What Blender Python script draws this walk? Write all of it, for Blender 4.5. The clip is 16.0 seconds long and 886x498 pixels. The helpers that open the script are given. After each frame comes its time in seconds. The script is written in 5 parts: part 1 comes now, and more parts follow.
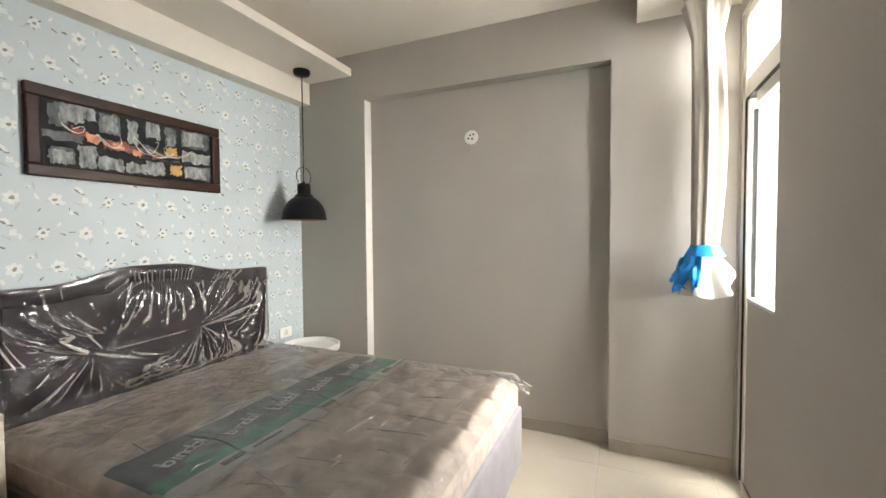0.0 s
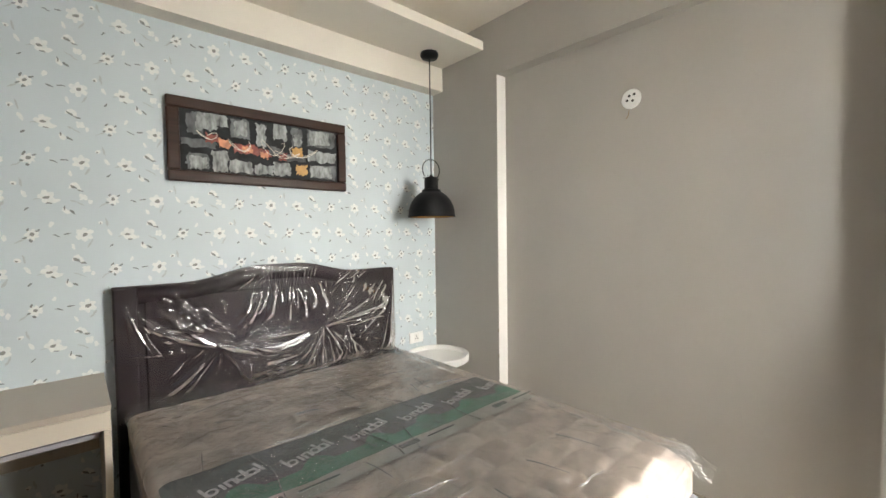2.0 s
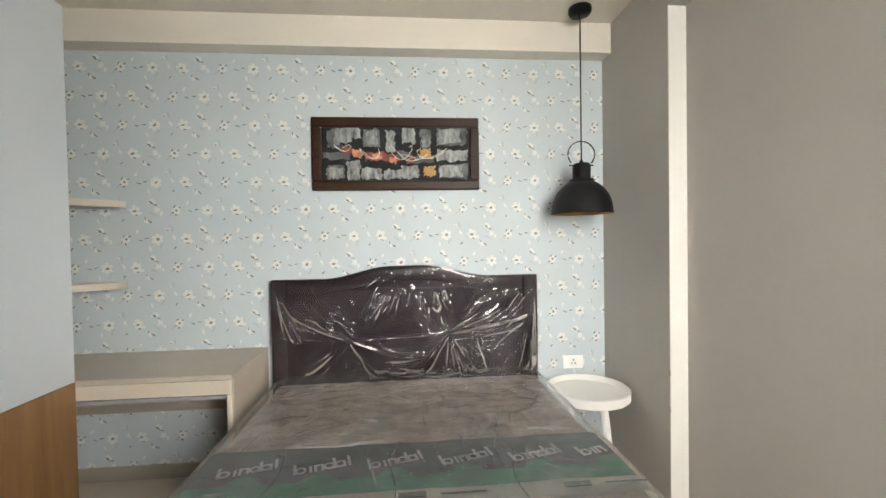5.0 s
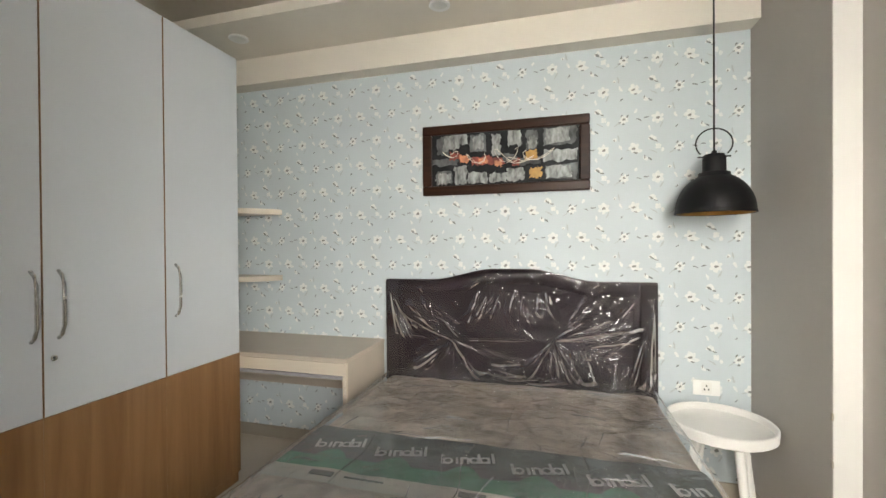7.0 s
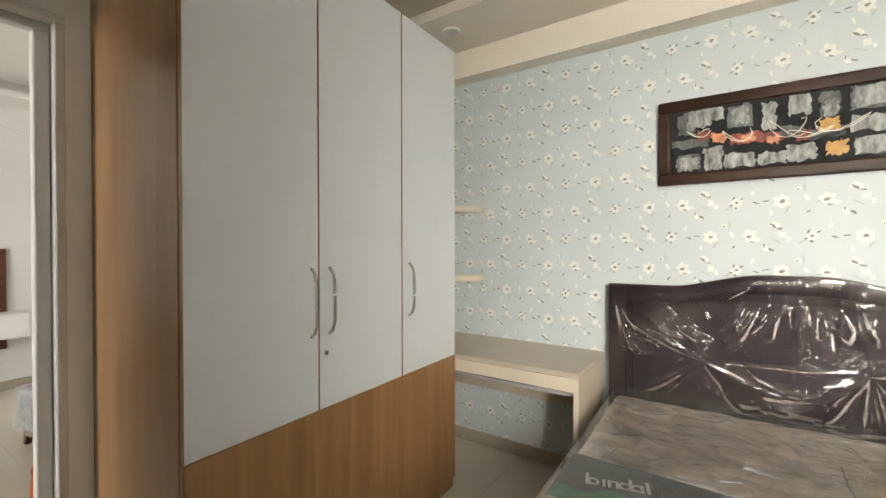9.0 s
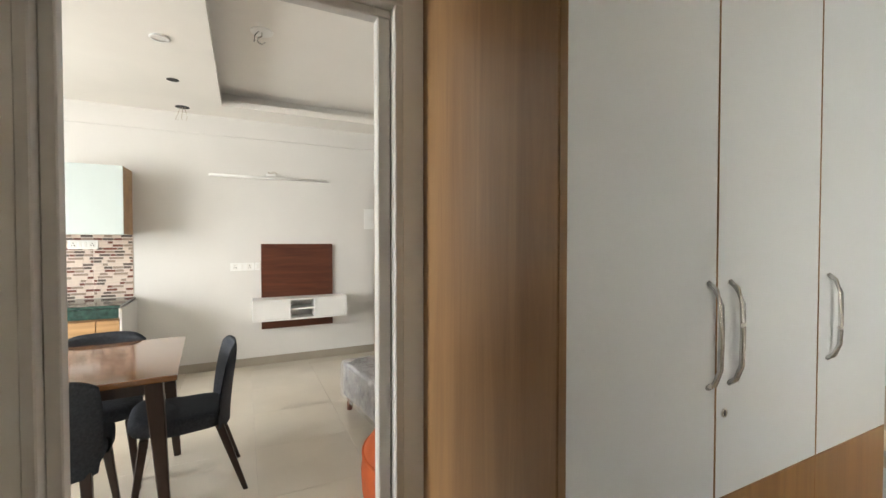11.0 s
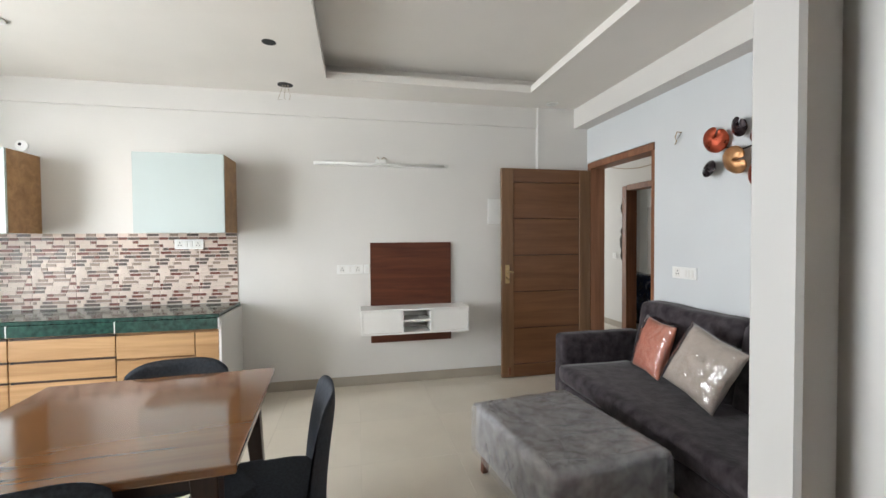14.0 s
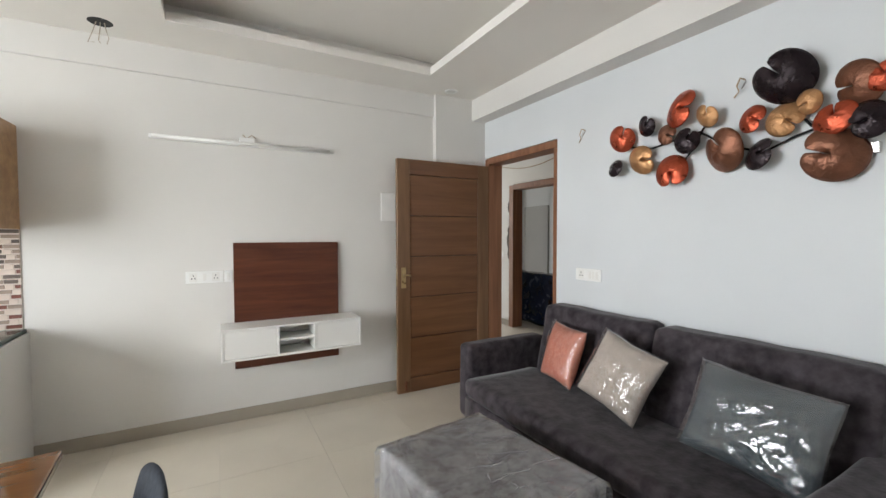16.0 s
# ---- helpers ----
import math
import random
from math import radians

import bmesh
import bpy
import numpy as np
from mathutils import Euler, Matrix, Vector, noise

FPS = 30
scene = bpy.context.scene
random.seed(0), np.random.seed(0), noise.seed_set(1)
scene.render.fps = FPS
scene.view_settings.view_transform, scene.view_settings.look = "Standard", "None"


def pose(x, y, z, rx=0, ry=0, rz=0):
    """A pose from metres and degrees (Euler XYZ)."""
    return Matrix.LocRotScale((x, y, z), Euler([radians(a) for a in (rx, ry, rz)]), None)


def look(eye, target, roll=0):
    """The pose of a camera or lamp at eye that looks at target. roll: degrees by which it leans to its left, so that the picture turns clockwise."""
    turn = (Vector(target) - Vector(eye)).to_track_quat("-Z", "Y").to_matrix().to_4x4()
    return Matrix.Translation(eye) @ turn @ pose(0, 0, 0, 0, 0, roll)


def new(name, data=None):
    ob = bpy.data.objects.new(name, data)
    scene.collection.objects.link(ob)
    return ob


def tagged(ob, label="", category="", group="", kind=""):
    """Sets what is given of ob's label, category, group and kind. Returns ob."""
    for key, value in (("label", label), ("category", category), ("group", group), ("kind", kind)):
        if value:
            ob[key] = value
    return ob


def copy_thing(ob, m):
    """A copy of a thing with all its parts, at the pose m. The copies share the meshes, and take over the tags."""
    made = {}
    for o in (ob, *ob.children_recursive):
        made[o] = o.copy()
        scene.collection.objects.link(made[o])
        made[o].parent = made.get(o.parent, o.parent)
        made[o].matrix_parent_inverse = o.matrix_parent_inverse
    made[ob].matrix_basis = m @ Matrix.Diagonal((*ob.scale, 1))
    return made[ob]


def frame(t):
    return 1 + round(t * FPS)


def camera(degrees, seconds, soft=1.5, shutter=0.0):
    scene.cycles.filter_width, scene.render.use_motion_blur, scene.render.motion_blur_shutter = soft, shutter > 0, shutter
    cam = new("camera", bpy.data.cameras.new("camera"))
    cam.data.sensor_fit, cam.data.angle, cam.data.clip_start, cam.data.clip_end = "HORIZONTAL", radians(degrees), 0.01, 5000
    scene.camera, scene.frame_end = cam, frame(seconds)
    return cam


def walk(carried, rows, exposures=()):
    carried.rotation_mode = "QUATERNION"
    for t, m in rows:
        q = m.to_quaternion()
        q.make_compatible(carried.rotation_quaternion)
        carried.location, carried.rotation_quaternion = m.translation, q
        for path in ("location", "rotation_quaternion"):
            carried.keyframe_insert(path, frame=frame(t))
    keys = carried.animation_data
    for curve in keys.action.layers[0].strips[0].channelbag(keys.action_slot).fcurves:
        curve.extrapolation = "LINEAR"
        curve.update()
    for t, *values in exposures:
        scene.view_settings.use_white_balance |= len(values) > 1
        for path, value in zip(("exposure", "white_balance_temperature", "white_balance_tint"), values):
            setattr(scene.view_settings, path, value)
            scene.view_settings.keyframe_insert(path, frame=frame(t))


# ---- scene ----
cam = camera(94.1, 16.0)
PATH = [
    (0, (0.203, 0.119, 1.382), (-0.595, 1.951, 1.31), -0.4),
    (0.5, (0.196, 0.259, 1.367), (-0.748, 2.021, 1.297), -0.6),
    (1, (0.157, 0.412, 1.372), (-0.962, 2.068, 1.297), -0.8),
    (1.5, (0.153, 0.561, 1.375), (-1.156, 2.072, 1.305), -0.8),
    (2, (0.17, 0.741, 1.375), (-1.32, 2.073, 1.305), -0.8),
    (2.5, (0.187, 0.941, 1.386), (-1.452, 2.085, 1.321), -0.8),
    (3, (0.184, 1.112, 1.386), (-1.564, 2.081, 1.32), -0.9),
    (3.5, (0.175, 1.267, 1.369), (-1.664, 2.05, 1.304), -0.9),
    (4, (0.163, 1.408, 1.359), (-1.749, 1.99, 1.299), -0.9),
    (6.3, (0.21, 1.911, 1.359), (-1.763, 1.584, 1.344), -0.7),
    (6.5, (0.196, 1.929, 1.359), (-1.765, 1.536, 1.344), -0.6),
    (7, (0.17, 1.914, 1.354), (-1.759, 1.386, 1.34), -0.4),
    (7.5, (0.148, 1.821, 1.351), (-1.745, 1.178, 1.34), -0.3),
    (8, (0.141, 1.666, 1.357), (-1.712, 0.912, 1.345), -0.2),
    (8.5, (0.143, 1.511, 1.359), (-1.64, 0.606, 1.341), -0.0),
    (9, (0.142, 1.37, 1.357), (-1.522, 0.261, 1.341), -0.1),
    (9.5, (0.132, 1.235, 1.377), (-1.358, -0.099, 1.341), -0.3),
    (10, (0.124, 1.055, 1.365), (-1.172, -0.468, 1.344), -0.1),
    (10.2, (0.121, 0.995, 1.374), (-1.091, -0.596, 1.348), 0.0),
    (12.3, (0.19, 0.238, 1.373), (-0.272, -1.708, 1.33), -0.3),
    (12.5, (0.172, 0.156, 1.372), (-0.256, -1.797, 1.328), -0.3),
    (13, (0.122, -0.002, 1.368), (-0.262, -1.965, 1.326), -0.4),
    (13.5, (0.088, -0.141, 1.377), (-0.291, -2.104, 1.33), -0.5),
    (14, (0.096, -0.304, 1.364), (-0.318, -2.26, 1.316), -0.4),
    (14.5, (0.125, -0.461, 1.361), (-0.377, -2.397, 1.317), -0.4),
    (15, (0.12, -0.595, 1.36), (-0.497, -2.497, 1.315), -0.4),
    (15.5, (0.085, -0.723, 1.367), (-0.686, -2.567, 1.312), -0.2),
    (16, (0.071, -0.803, 1.388), (-0.891, -2.555, 1.321), -0.1),
]
walk(cam, [(t, look(eye, target, roll)) for t, eye, target, roll in PATH], [
    (0.0, 0.65, 6500, 10), (4.0, 0.75, 6500, 10), (7.0, 0.72, 6600, 10), (8.5, 0.84, 6850, 10), (9.5, 1.05, 7150, 10), (10.2, 1.05, 7150, 10),
    (12.3, 0.84, 6600, 10), (13.0, 0.82, 6550, 10), (14.0, 0.68, 6450, 10), (16.0, 0.70, 6500, 10)])

# ---- world and lights ----
world = bpy.data.worlds.new("world")
scene.world = world
world.use_nodes = True
wn = world.node_tree.nodes
sky = wn.new("ShaderNodeTexSky")
sky.sky_type, sky.sun_disc = "NISHITA", False
sky.sun_elevation, sky.sun_rotation = radians(55), radians(200)
world.node_tree.links.new(sky.outputs[0], wn["Background"].inputs[0])
wn["Background"].inputs[1].default_value = 0.15
sun = new("sun", bpy.data.lights.new("sun", "SUN"))
sun.data.energy, sun.data.angle, sun.data.color = 2.0, radians(0.6), (1, 0.95, 0.88)
sun.matrix_world = look((0, 0, 20), (2.0, 3.0, 12))


def window_light(name, place, target, w, h, power, color):
    ob = new(name, bpy.data.lights.new(name, "AREA"))
    ob.data.shape, ob.data.size, ob.data.size_y = "RECTANGLE", w, h
    ob.data.energy, ob.data.color = power, color
    ob.matrix_world = look(place, target)
    return ob


window_light("bedroom_window_light", (2.40, 2.85, 2.20), (0.0, 2.15, 1.10), 2.6, 2.4, 570, (1.0, 0.96, 0.885))
window_light("living_window_light", (5.40, -1.9, 1.60), (0.0, -2.4, 1.20), 4.0, 3.0, 430, (0.95, 0.975, 1.0))
# added fill lamp past the corridor's unseen end, brightens the corridor
window_light("corridor_fill_light", (-3.1, -9.4, 1.5), (-3.1, -5.0, 1.3), 1.4, 2.6, 60, (0.97, 0.98, 1.0))


# ---- materials ----
def mat(name, color, rough=0.6, metal=0.0, var=0.1, scale=6.0, bump=0.1, bscale=60.0, coat=0.0, stretch=(1, 1, 1), rvar=0.1, spec=0.5):
    """A surface with slow and fine variation of its colour, gloss and relief."""
    m = bpy.data.materials.new(name)
    m.use_nodes = True
    n, l = m.node_tree.nodes, m.node_tree.links
    p = n["Principled BSDF"]
    p.inputs["Metallic"].default_value = metal
    p.inputs["Coat Weight"].default_value = coat
    p.inputs["Coat Roughness"].default_value = 0.08
    p.inputs["Specular IOR Level"].default_value = spec
    tc = n.new("ShaderNodeTexCoord")
    mp = n.new("ShaderNodeMapping")
    mp.inputs["Scale"].default_value = stretch
    l.new(tc.outputs["Object"], mp.inputs[0])
    a = n.new("ShaderNodeTexNoise")
    a.inputs["Scale"].default_value, a.inputs["Detail"].default_value = scale, 6
    l.new(mp.outputs[0], a.inputs["Vector"])
    ramp = n.new("ShaderNodeValToRGB")
    ramp.color_ramp.elements[0].position, ramp.color_ramp.elements[1].position = 0.3, 0.7
    c = color
    ramp.color_ramp.elements[0].color = (*[max(0, v * (1 - var)) for v in c], 1)
    ramp.color_ramp.elements[1].color = (*[min(1, v * (1 + var)) for v in c], 1)
    l.new(a.outputs[0], ramp.inputs[0])
    l.new(ramp.outputs[0], p.inputs["Base Color"])
    r = n.new("ShaderNodeMapRange")
    r.inputs["To Min"].default_value, r.inputs["To Max"].default_value = max(0.02, rough - rvar), min(1, rough + rvar)
    l.new(a.outputs[0], r.inputs[0])
    l.new(r.outputs[0], p.inputs["Roughness"])
    if bump:
        b = n.new("ShaderNodeTexNoise")
        b.inputs["Scale"].default_value, b.inputs["Detail"].default_value = bscale, 4
        l.new(mp.outputs[0], b.inputs["Vector"])
        bp = n.new("ShaderNodeBump")
        bp.inputs["Strength"].default_value, bp.inputs["Distance"].default_value = bump, 0.004
        l.new(b.outputs[0], bp.inputs["Height"])
        l.new(bp.outputs[0], p.inputs["Normal"])
    return m


def wood(name, dark, light, rough=0.45, axis=2, grain=1.0, coat=0.0):
    """Wood with grain that runs along the given axis."""
    st = [9.0 * grain, 9.0 * grain, 9.0 * grain]
    st[axis] = 0.55 * grain
    m = mat(name, light, rough, 0, 0.12, 2.0, 0.08, 14.0, coat, tuple(st))
    n, l = m.node_tree.nodes, m.node_tree.links
    ramp = [q for q in n if q.type == "VALTORGB"][0]
    ramp.color_ramp.elements[0].color, ramp.color_ramp.elements[1].color = (*dark, 1), (*light, 1)
    noise_a = [q for q in n if q.type == "TEX_NOISE"][0]
    noise_a.inputs["Distortion"].default_value = 0.6
    noise_a.inputs["Roughness"].default_value = 0.62
    return m


def plastic_film(name, tint=(1, 1, 1), gloss=0.16, haze=0.05, bscale=9.0, bump=0.6):
    """Clear crinkled wrapping film: see-through, with sharp glints and a little haze."""
    m = bpy.data.materials.new(name)
    m.use_nodes = True
    n, l = m.node_tree.nodes, m.node_tree.links
    n.remove(n["Principled BSDF"])
    tr, gl, df = n.new("ShaderNodeBsdfTransparent"), n.new("ShaderNodeBsdfGlossy"), n.new("ShaderNodeBsdfDiffuse")
    tr.inputs[0].default_value = (*tint, 1)
    gl.inputs["Roughness"].default_value = 0.10
    gl.inputs[0].default_value = (1, 1, 1, 1)
    df.inputs[0].default_value = (0.75, 0.77, 0.8, 1)
    tc, ns, bp = n.new("ShaderNodeTexCoord"), n.new("ShaderNodeTexNoise"), n.new("ShaderNodeBump")
    ns.inputs["Scale"].default_value, ns.inputs["Detail"].default_value, ns.inputs["Distortion"].default_value = bscale, 3, 1.5
    bp.inputs["Strength"].default_value, bp.inputs["Distance"].default_value = bump, 0.02
    l.new(tc.outputs["Object"], ns.inputs["Vector"])
    l.new(ns.outputs[0], bp.inputs["Height"])
    l.new(bp.outputs[0], gl.inputs["Normal"])
    fr = n.new("ShaderNodeFresnel")
    fr.inputs[0].default_value = 1.36
    l.new(bp.outputs[0], fr.inputs["Normal"])
    ad = n.new("ShaderNodeMath")
    ad.inputs[1].default_value = gloss
    l.new(fr.outputs[0], ad.inputs[0])
    m1, m2 = n.new("ShaderNodeMixShader"), n.new("ShaderNodeMixShader")
    m1.inputs[0].default_value = haze
    l.new(tr.outputs[0], m1.inputs[1])
    l.new(df.outputs[0], m1.inputs[2])
    l.new(ad.outputs[0], m2.inputs[0])
    l.new(m1.outputs[0], m2.inputs[1])
    l.new(gl.outputs[0], m2.inputs[2])
    l.new(m2.outputs[0], n["Material Output"].inputs[0])
    return m


def wallpaper_material():
    """Pale blue-grey paper printed with white blossoms, dark stamens and small leaves."""
    m = mat("floral_wallpaper", (0.535, 0.60, 0.63), 0.6, 0, 0.04, 3, 0.05, 90)
    n, l = m.node_tree.nodes, m.node_tree.links
    p = n["Principled BSDF"]
    base = [q for q in n if q.type == "VALTORGB"][0].outputs[0]
    tc = n.new("ShaderNodeTexCoord")
    sep = n.new("ShaderNodeSeparateXYZ")
    l.new(tc.outputs["Object"], sep.inputs[0])
    comb = n.new("ShaderNodeCombineXYZ")
    l.new(sep.outputs[1], comb.inputs[0])
    l.new(sep.outputs[2], comb.inputs[1])

    def math_node(op, a, b=None, c=None):
        q = n.new("ShaderNodeMath")
        q.operation = op
        for k, v in enumerate((a, b, c)):
            if v is None:
                continue
            if isinstance(v, (int, float)):
                q.inputs[k].default_value = v
            else:
                l.new(v, q.inputs[k])
        return q.outputs[0]

    def mix(fac, a, b):
        q = n.new("ShaderNodeMix")
        q.data_type = "RGBA"
        l.new(fac, q.inputs[0])
        l.new(a, q.inputs[6])
        q.inputs[7].default_value = (*b, 1)
        return q.outputs[2]

    # hand-printed look: the whole drawing is bent a little
    wob = n.new("ShaderNodeTexNoise")
    wob.inputs["Scale"].default_value, wob.inputs["Detail"].default_value = 55, 3
    l.new(comb.outputs[0], wob.inputs["Vector"])
    wc = n.new("ShaderNodeSeparateColor")
    l.new(wob.outputs["Color"], wc.inputs[0])
    py = math_node("MULTIPLY_ADD", wc.outputs[0], 0.016, math_node("SUBTRACT", sep.outputs[1], 0.008))
    pz = math_node("MULTIPLY_ADD", wc.outputs[1], 0.016, math_node("SUBTRACT", sep.outputs[2], 0.008))
    # rows of one repeat, each second row shifted by half of it
    PY, PZ = 0.56, 0.1645
    row = math_node("FLOOR", math_node("DIVIDE", pz, PZ))
    v = math_node("SUBTRACT", math_node("MODULO", pz, PZ), PZ / 2)
    u = math_node("MODULO", math_node("ADD", math_node("ADD", py, 10 * PY - 0.148), math_node("MULTIPLY", math_node("MODULO", row, 2), PY / 2)), PY)

    def spot(u0, v0, a, b, deg):
        """1 inside an ellipse at (u0, v0) with half axes a, b, turned by deg."""
        c, t = math.cos(radians(deg)), math.sin(radians(deg))
        du, dv = math_node("SUBTRACT", u, u0), math_node("SUBTRACT", v, v0)
        p1 = math_node("MULTIPLY_ADD", du, c / a, math_node("MULTIPLY", dv, t / a))
        p2 = math_node("MULTIPLY_ADD", dv, c / b, math_node("MULTIPLY", du, -t / b))
        e = math_node("ADD", math_node("MULTIPLY", p1, p1), math_node("MULTIPLY", p2, p2))
        return math_node("LESS_THAN", e, 1.0)

    def blossom(u0, v0, r, petals):
        du, dv = math_node("SUBTRACT", u, u0), math_node("SUBTRACT", v, v0)
        d = math_node("SQRT", math_node("ADD", math_node("MULTIPLY", du, du), math_node("MULTIPLY", dv, dv)))
        a = math_node("ARCTAN2", dv, du)
        lim = math_node("MULTIPLY_ADD", math_node("ABSOLUTE", math_node("SINE", math_node("MULTIPLY", a, petals / 2))), 0.4 * r, 0.68 * r)
        return math_node("LESS_THAN", d, lim)

    def union(items):
        t = items[0]
        for q in items[1:]:
            t = math_node("MAXIMUM", t, q)
        return t

    col = base
    faint = union([spot(0.22, 0.0, 0.035, 0.003, 20), spot(0.33, -0.02, 0.025, 0.003, -30), spot(0.43, -0.02, 0.03, 0.003, 35), spot(0.09, -0.04, 0.02, 0.004, 60), spot(0.15, 0.06, 0.004, 0.02, 10)])
    col = mix(math_node("MULTIPLY", faint, 0.55), col, (0.36, 0.38, 0.37))
    pale = union([blossom(0.07, 0.0, 0.031, 6), blossom(0.23, 0.004, 0.028, 5), spot(0.252, -0.016, 0.022, 0.009, 10), spot(0.315, 0.058, 0.018, 0.008, 45), spot(0.335, 0.05, 0.008, 0.018, 20),
                  blossom(0.352, 0.006, 0.016, 4), spot(0.375, -0.014, 0.008, 0.012, 0), blossom(0.458, 0.0, 0.023, 7), spot(0.16, 0.01, 0.007, 0.016, 30), spot(0.13, 0.055, 0.010, 0.008, 0),
                  spot(0.29, -0.058, 0.009, 0.016, 40), spot(0.52, 0.045, 0.007, 0.013, -25), spot(0.03, -0.055, 0.006, 0.014, 15)])
    col = mix(math_node("MULTIPLY", pale, math_node("MULTIPLY_ADD", wc.outputs[2], 0.9, 0.22)), col, (0.80, 0.805, 0.775))
    ink = union([spot(0.072, 0.0, 0.010, 0.0075, 20), spot(0.228, 0.0, 0.011, 0.006, 10), spot(0.238, -0.024, 0.010, 0.0035, -10), spot(0.318, 0.050, 0.014, 0.0055, -35), spot(0.342, 0.036, 0.012, 0.0035, -15),
                 spot(0.458, 0.002, 0.008, 0.007, 0), spot(0.446, 0.022, 0.009, 0.004, 60), spot(0.478, 0.018, 0.009, 0.0035, 40), spot(0.436, -0.012, 0.008, 0.003, 10), spot(0.455, -0.026, 0.006, 0.005, 0),
                 spot(0.285, -0.046, 0.003, 0.010, 0), spot(0.312, -0.062, 0.013, 0.0045, -35), spot(0.01, 0.004, 0.016, 0.003, 5), spot(0.535, -0.004, 0.014, 0.003, -20), spot(0.128, 0.052, 0.004, 0.004, 0), spot(0.165, -0.052, 0.010, 0.0035, 45)])
    col = mix(math_node("MULTIPLY", ink, 0.75), col, (0.085, 0.085, 0.08))
    l.new(col, p.inputs["Base Color"])
    return m


M_wall_grey = mat("warm_grey_emulsion", (0.45, 0.425, 0.385), 0.7, 0, 0.04, 1.7, 0.12, 45)
M_wall_white = mat("off_white_emulsion", (0.70, 0.685, 0.655), 0.7, 0, 0.03, 1.5, 0.12, 45)
# off-white sofa wall with the window's cool light tinted into the colour
M_wall_cool_light = mat("off_white_cool_light", (0.655, 0.68, 0.695), 0.7, 0, 0.03, 1.5, 0.12, 45)
M_ceiling = mat("white_ceiling_paint", (0.80, 0.775, 0.73), 0.75, 0, 0.03, 1.5, 0.08, 50)
# bedroom ceiling: white paint, the floor's warm bounce put into its colour
M_ceiling_warm_bounce = mat("white_ceiling_warm_bounce", (0.78, 0.735, 0.655), 0.75, 0, 0.03, 1.5, 0.08, 50)
M_paper = wallpaper_material()
M_tile = mat("cream_vitrified_tile", (0.61, 0.555, 0.46), 0.16, 0, 0.05, 2.2, 0.02, 20, rvar=0.05)
M_grout = mat("grout", (0.56, 0.52, 0.45), 0.85)
M_skirt = mat("beige_skirting_tile", (0.36, 0.32, 0.26), 0.35, 0, 0.06, 4)
M_frame_paint = mat("grey_frame_paint", (0.56, 0.55, 0.53), 0.4, 0, 0.04, 3, 0.08, 30)
M_white = mat("white_lacquer", (0.80, 0.79, 0.76), 0.3, 0, 0.015, 3, 0.03, 30, rvar=0.015)
M_upvc = mat("white_window_profile", (0.62, 0.60, 0.56), 0.35, 0, 0.03, 5)
M_switch = mat("white_switch_plastic", (0.85, 0.85, 0.83), 0.3, 0, 0.02)
M_dark = mat("dark_slot", (0.02, 0.02, 0.02), 0.7)
M_black = mat("matt_black_metal", (0.008, 0.008, 0.009), 0.45, 0.1, 0.2, 20)
M_gold_in = mat("brass_inner_paint", (0.42, 0.22, 0.06), 0.4, 0.8, 0.2, 20)
M_ward = mat("pale_grey_laminate", (0.59, 0.625, 0.665), 0.30, 0, 0.012, 2, 0.03, 40, rvar=0.01)
M_oak = wood("light_oak_laminate", (0.19, 0.097, 0.040), (0.305, 0.175, 0.080), 0.35, 2, 0.8)
M_oak_flat = wood("kitchen_oak_laminate", (0.30, 0.16, 0.065), (0.52, 0.32, 0.155), 0.35, 0, 0.8)
M_door = wood("veneered_entry_door", (0.12, 0.05, 0.021), (0.20, 0.092, 0.042), 0.4, 0, 0.9)
M_door_v = wood("veneered_stile", (0.13, 0.065, 0.03), (0.23, 0.125, 0.062), 0.4, 2, 0.9)
M_doorframe = wood("teak_door_frame", (0.16, 0.065, 0.03), (0.30, 0.135, 0.07), 0.45, 2)
M_panel = wood("mahogany_panel", (0.055, 0.014, 0.007), (0.14, 0.042, 0.020), 0.35, 0, 1.0)
M_table = wood("polished_walnut", (0.155, 0.066, 0.025), (0.225, 0.10, 0.039), 0.10, 0, 0.8, 0.6)
M_table.node_tree.links.remove(M_table.node_tree.nodes["Principled BSDF"].inputs["Normal"].links[0])
for _q in M_table.node_tree.nodes:
    if _q.type == "BUMP":
        _q.inputs["Strength"].default_value = 0.015
    if _q.type == "MAP_RANGE":
        _q.inputs["To Min"].default_value, _q.inputs["To Max"].default_value = 0.07, 0.12
M_darkwood = wood("dark_stained_legs", (0.018, 0.009, 0.006), (0.045, 0.02, 0.012), 0.35, 2)
M_redwood = wood("reddish_leg", (0.10, 0.03, 0.015), (0.2, 0.07, 0.035), 0.4, 2)
M_chair = mat("charcoal_upholstery", (0.046, 0.052, 0.062), 0.85, 0, 0.25, 90, 0.5, 260, spec=0.3)
M_sofa = mat("charcoal_velvet", (0.052, 0.044, 0.050), 0.75, 0, 0.55, 16, 0.6, 60, spec=0.35)
M_ottoman = mat("grey_velvet_under_film", (0.38, 0.375, 0.395), 0.7, 0, 0.5, 14, 0.3, 120)
for _m, _s in ((M_sofa, 0.15), (M_chair, 0.15), (M_black, 0.2)):
    _m.node_tree.nodes["Principled BSDF"].inputs["Specular IOR Level"].default_value = _s
for _m in (M_sofa, M_ottoman):
    _p = _m.node_tree.nodes["Principled BSDF"]
    _p.inputs["Sheen Weight"].default_value, _p.inputs["Sheen Roughness"].default_value = 0.2, 0.4
M_orange = mat("burnt_orange_velvet", (0.42, 0.075, 0.012), 0.7, 0, 0.2, 10, 0.3, 120)
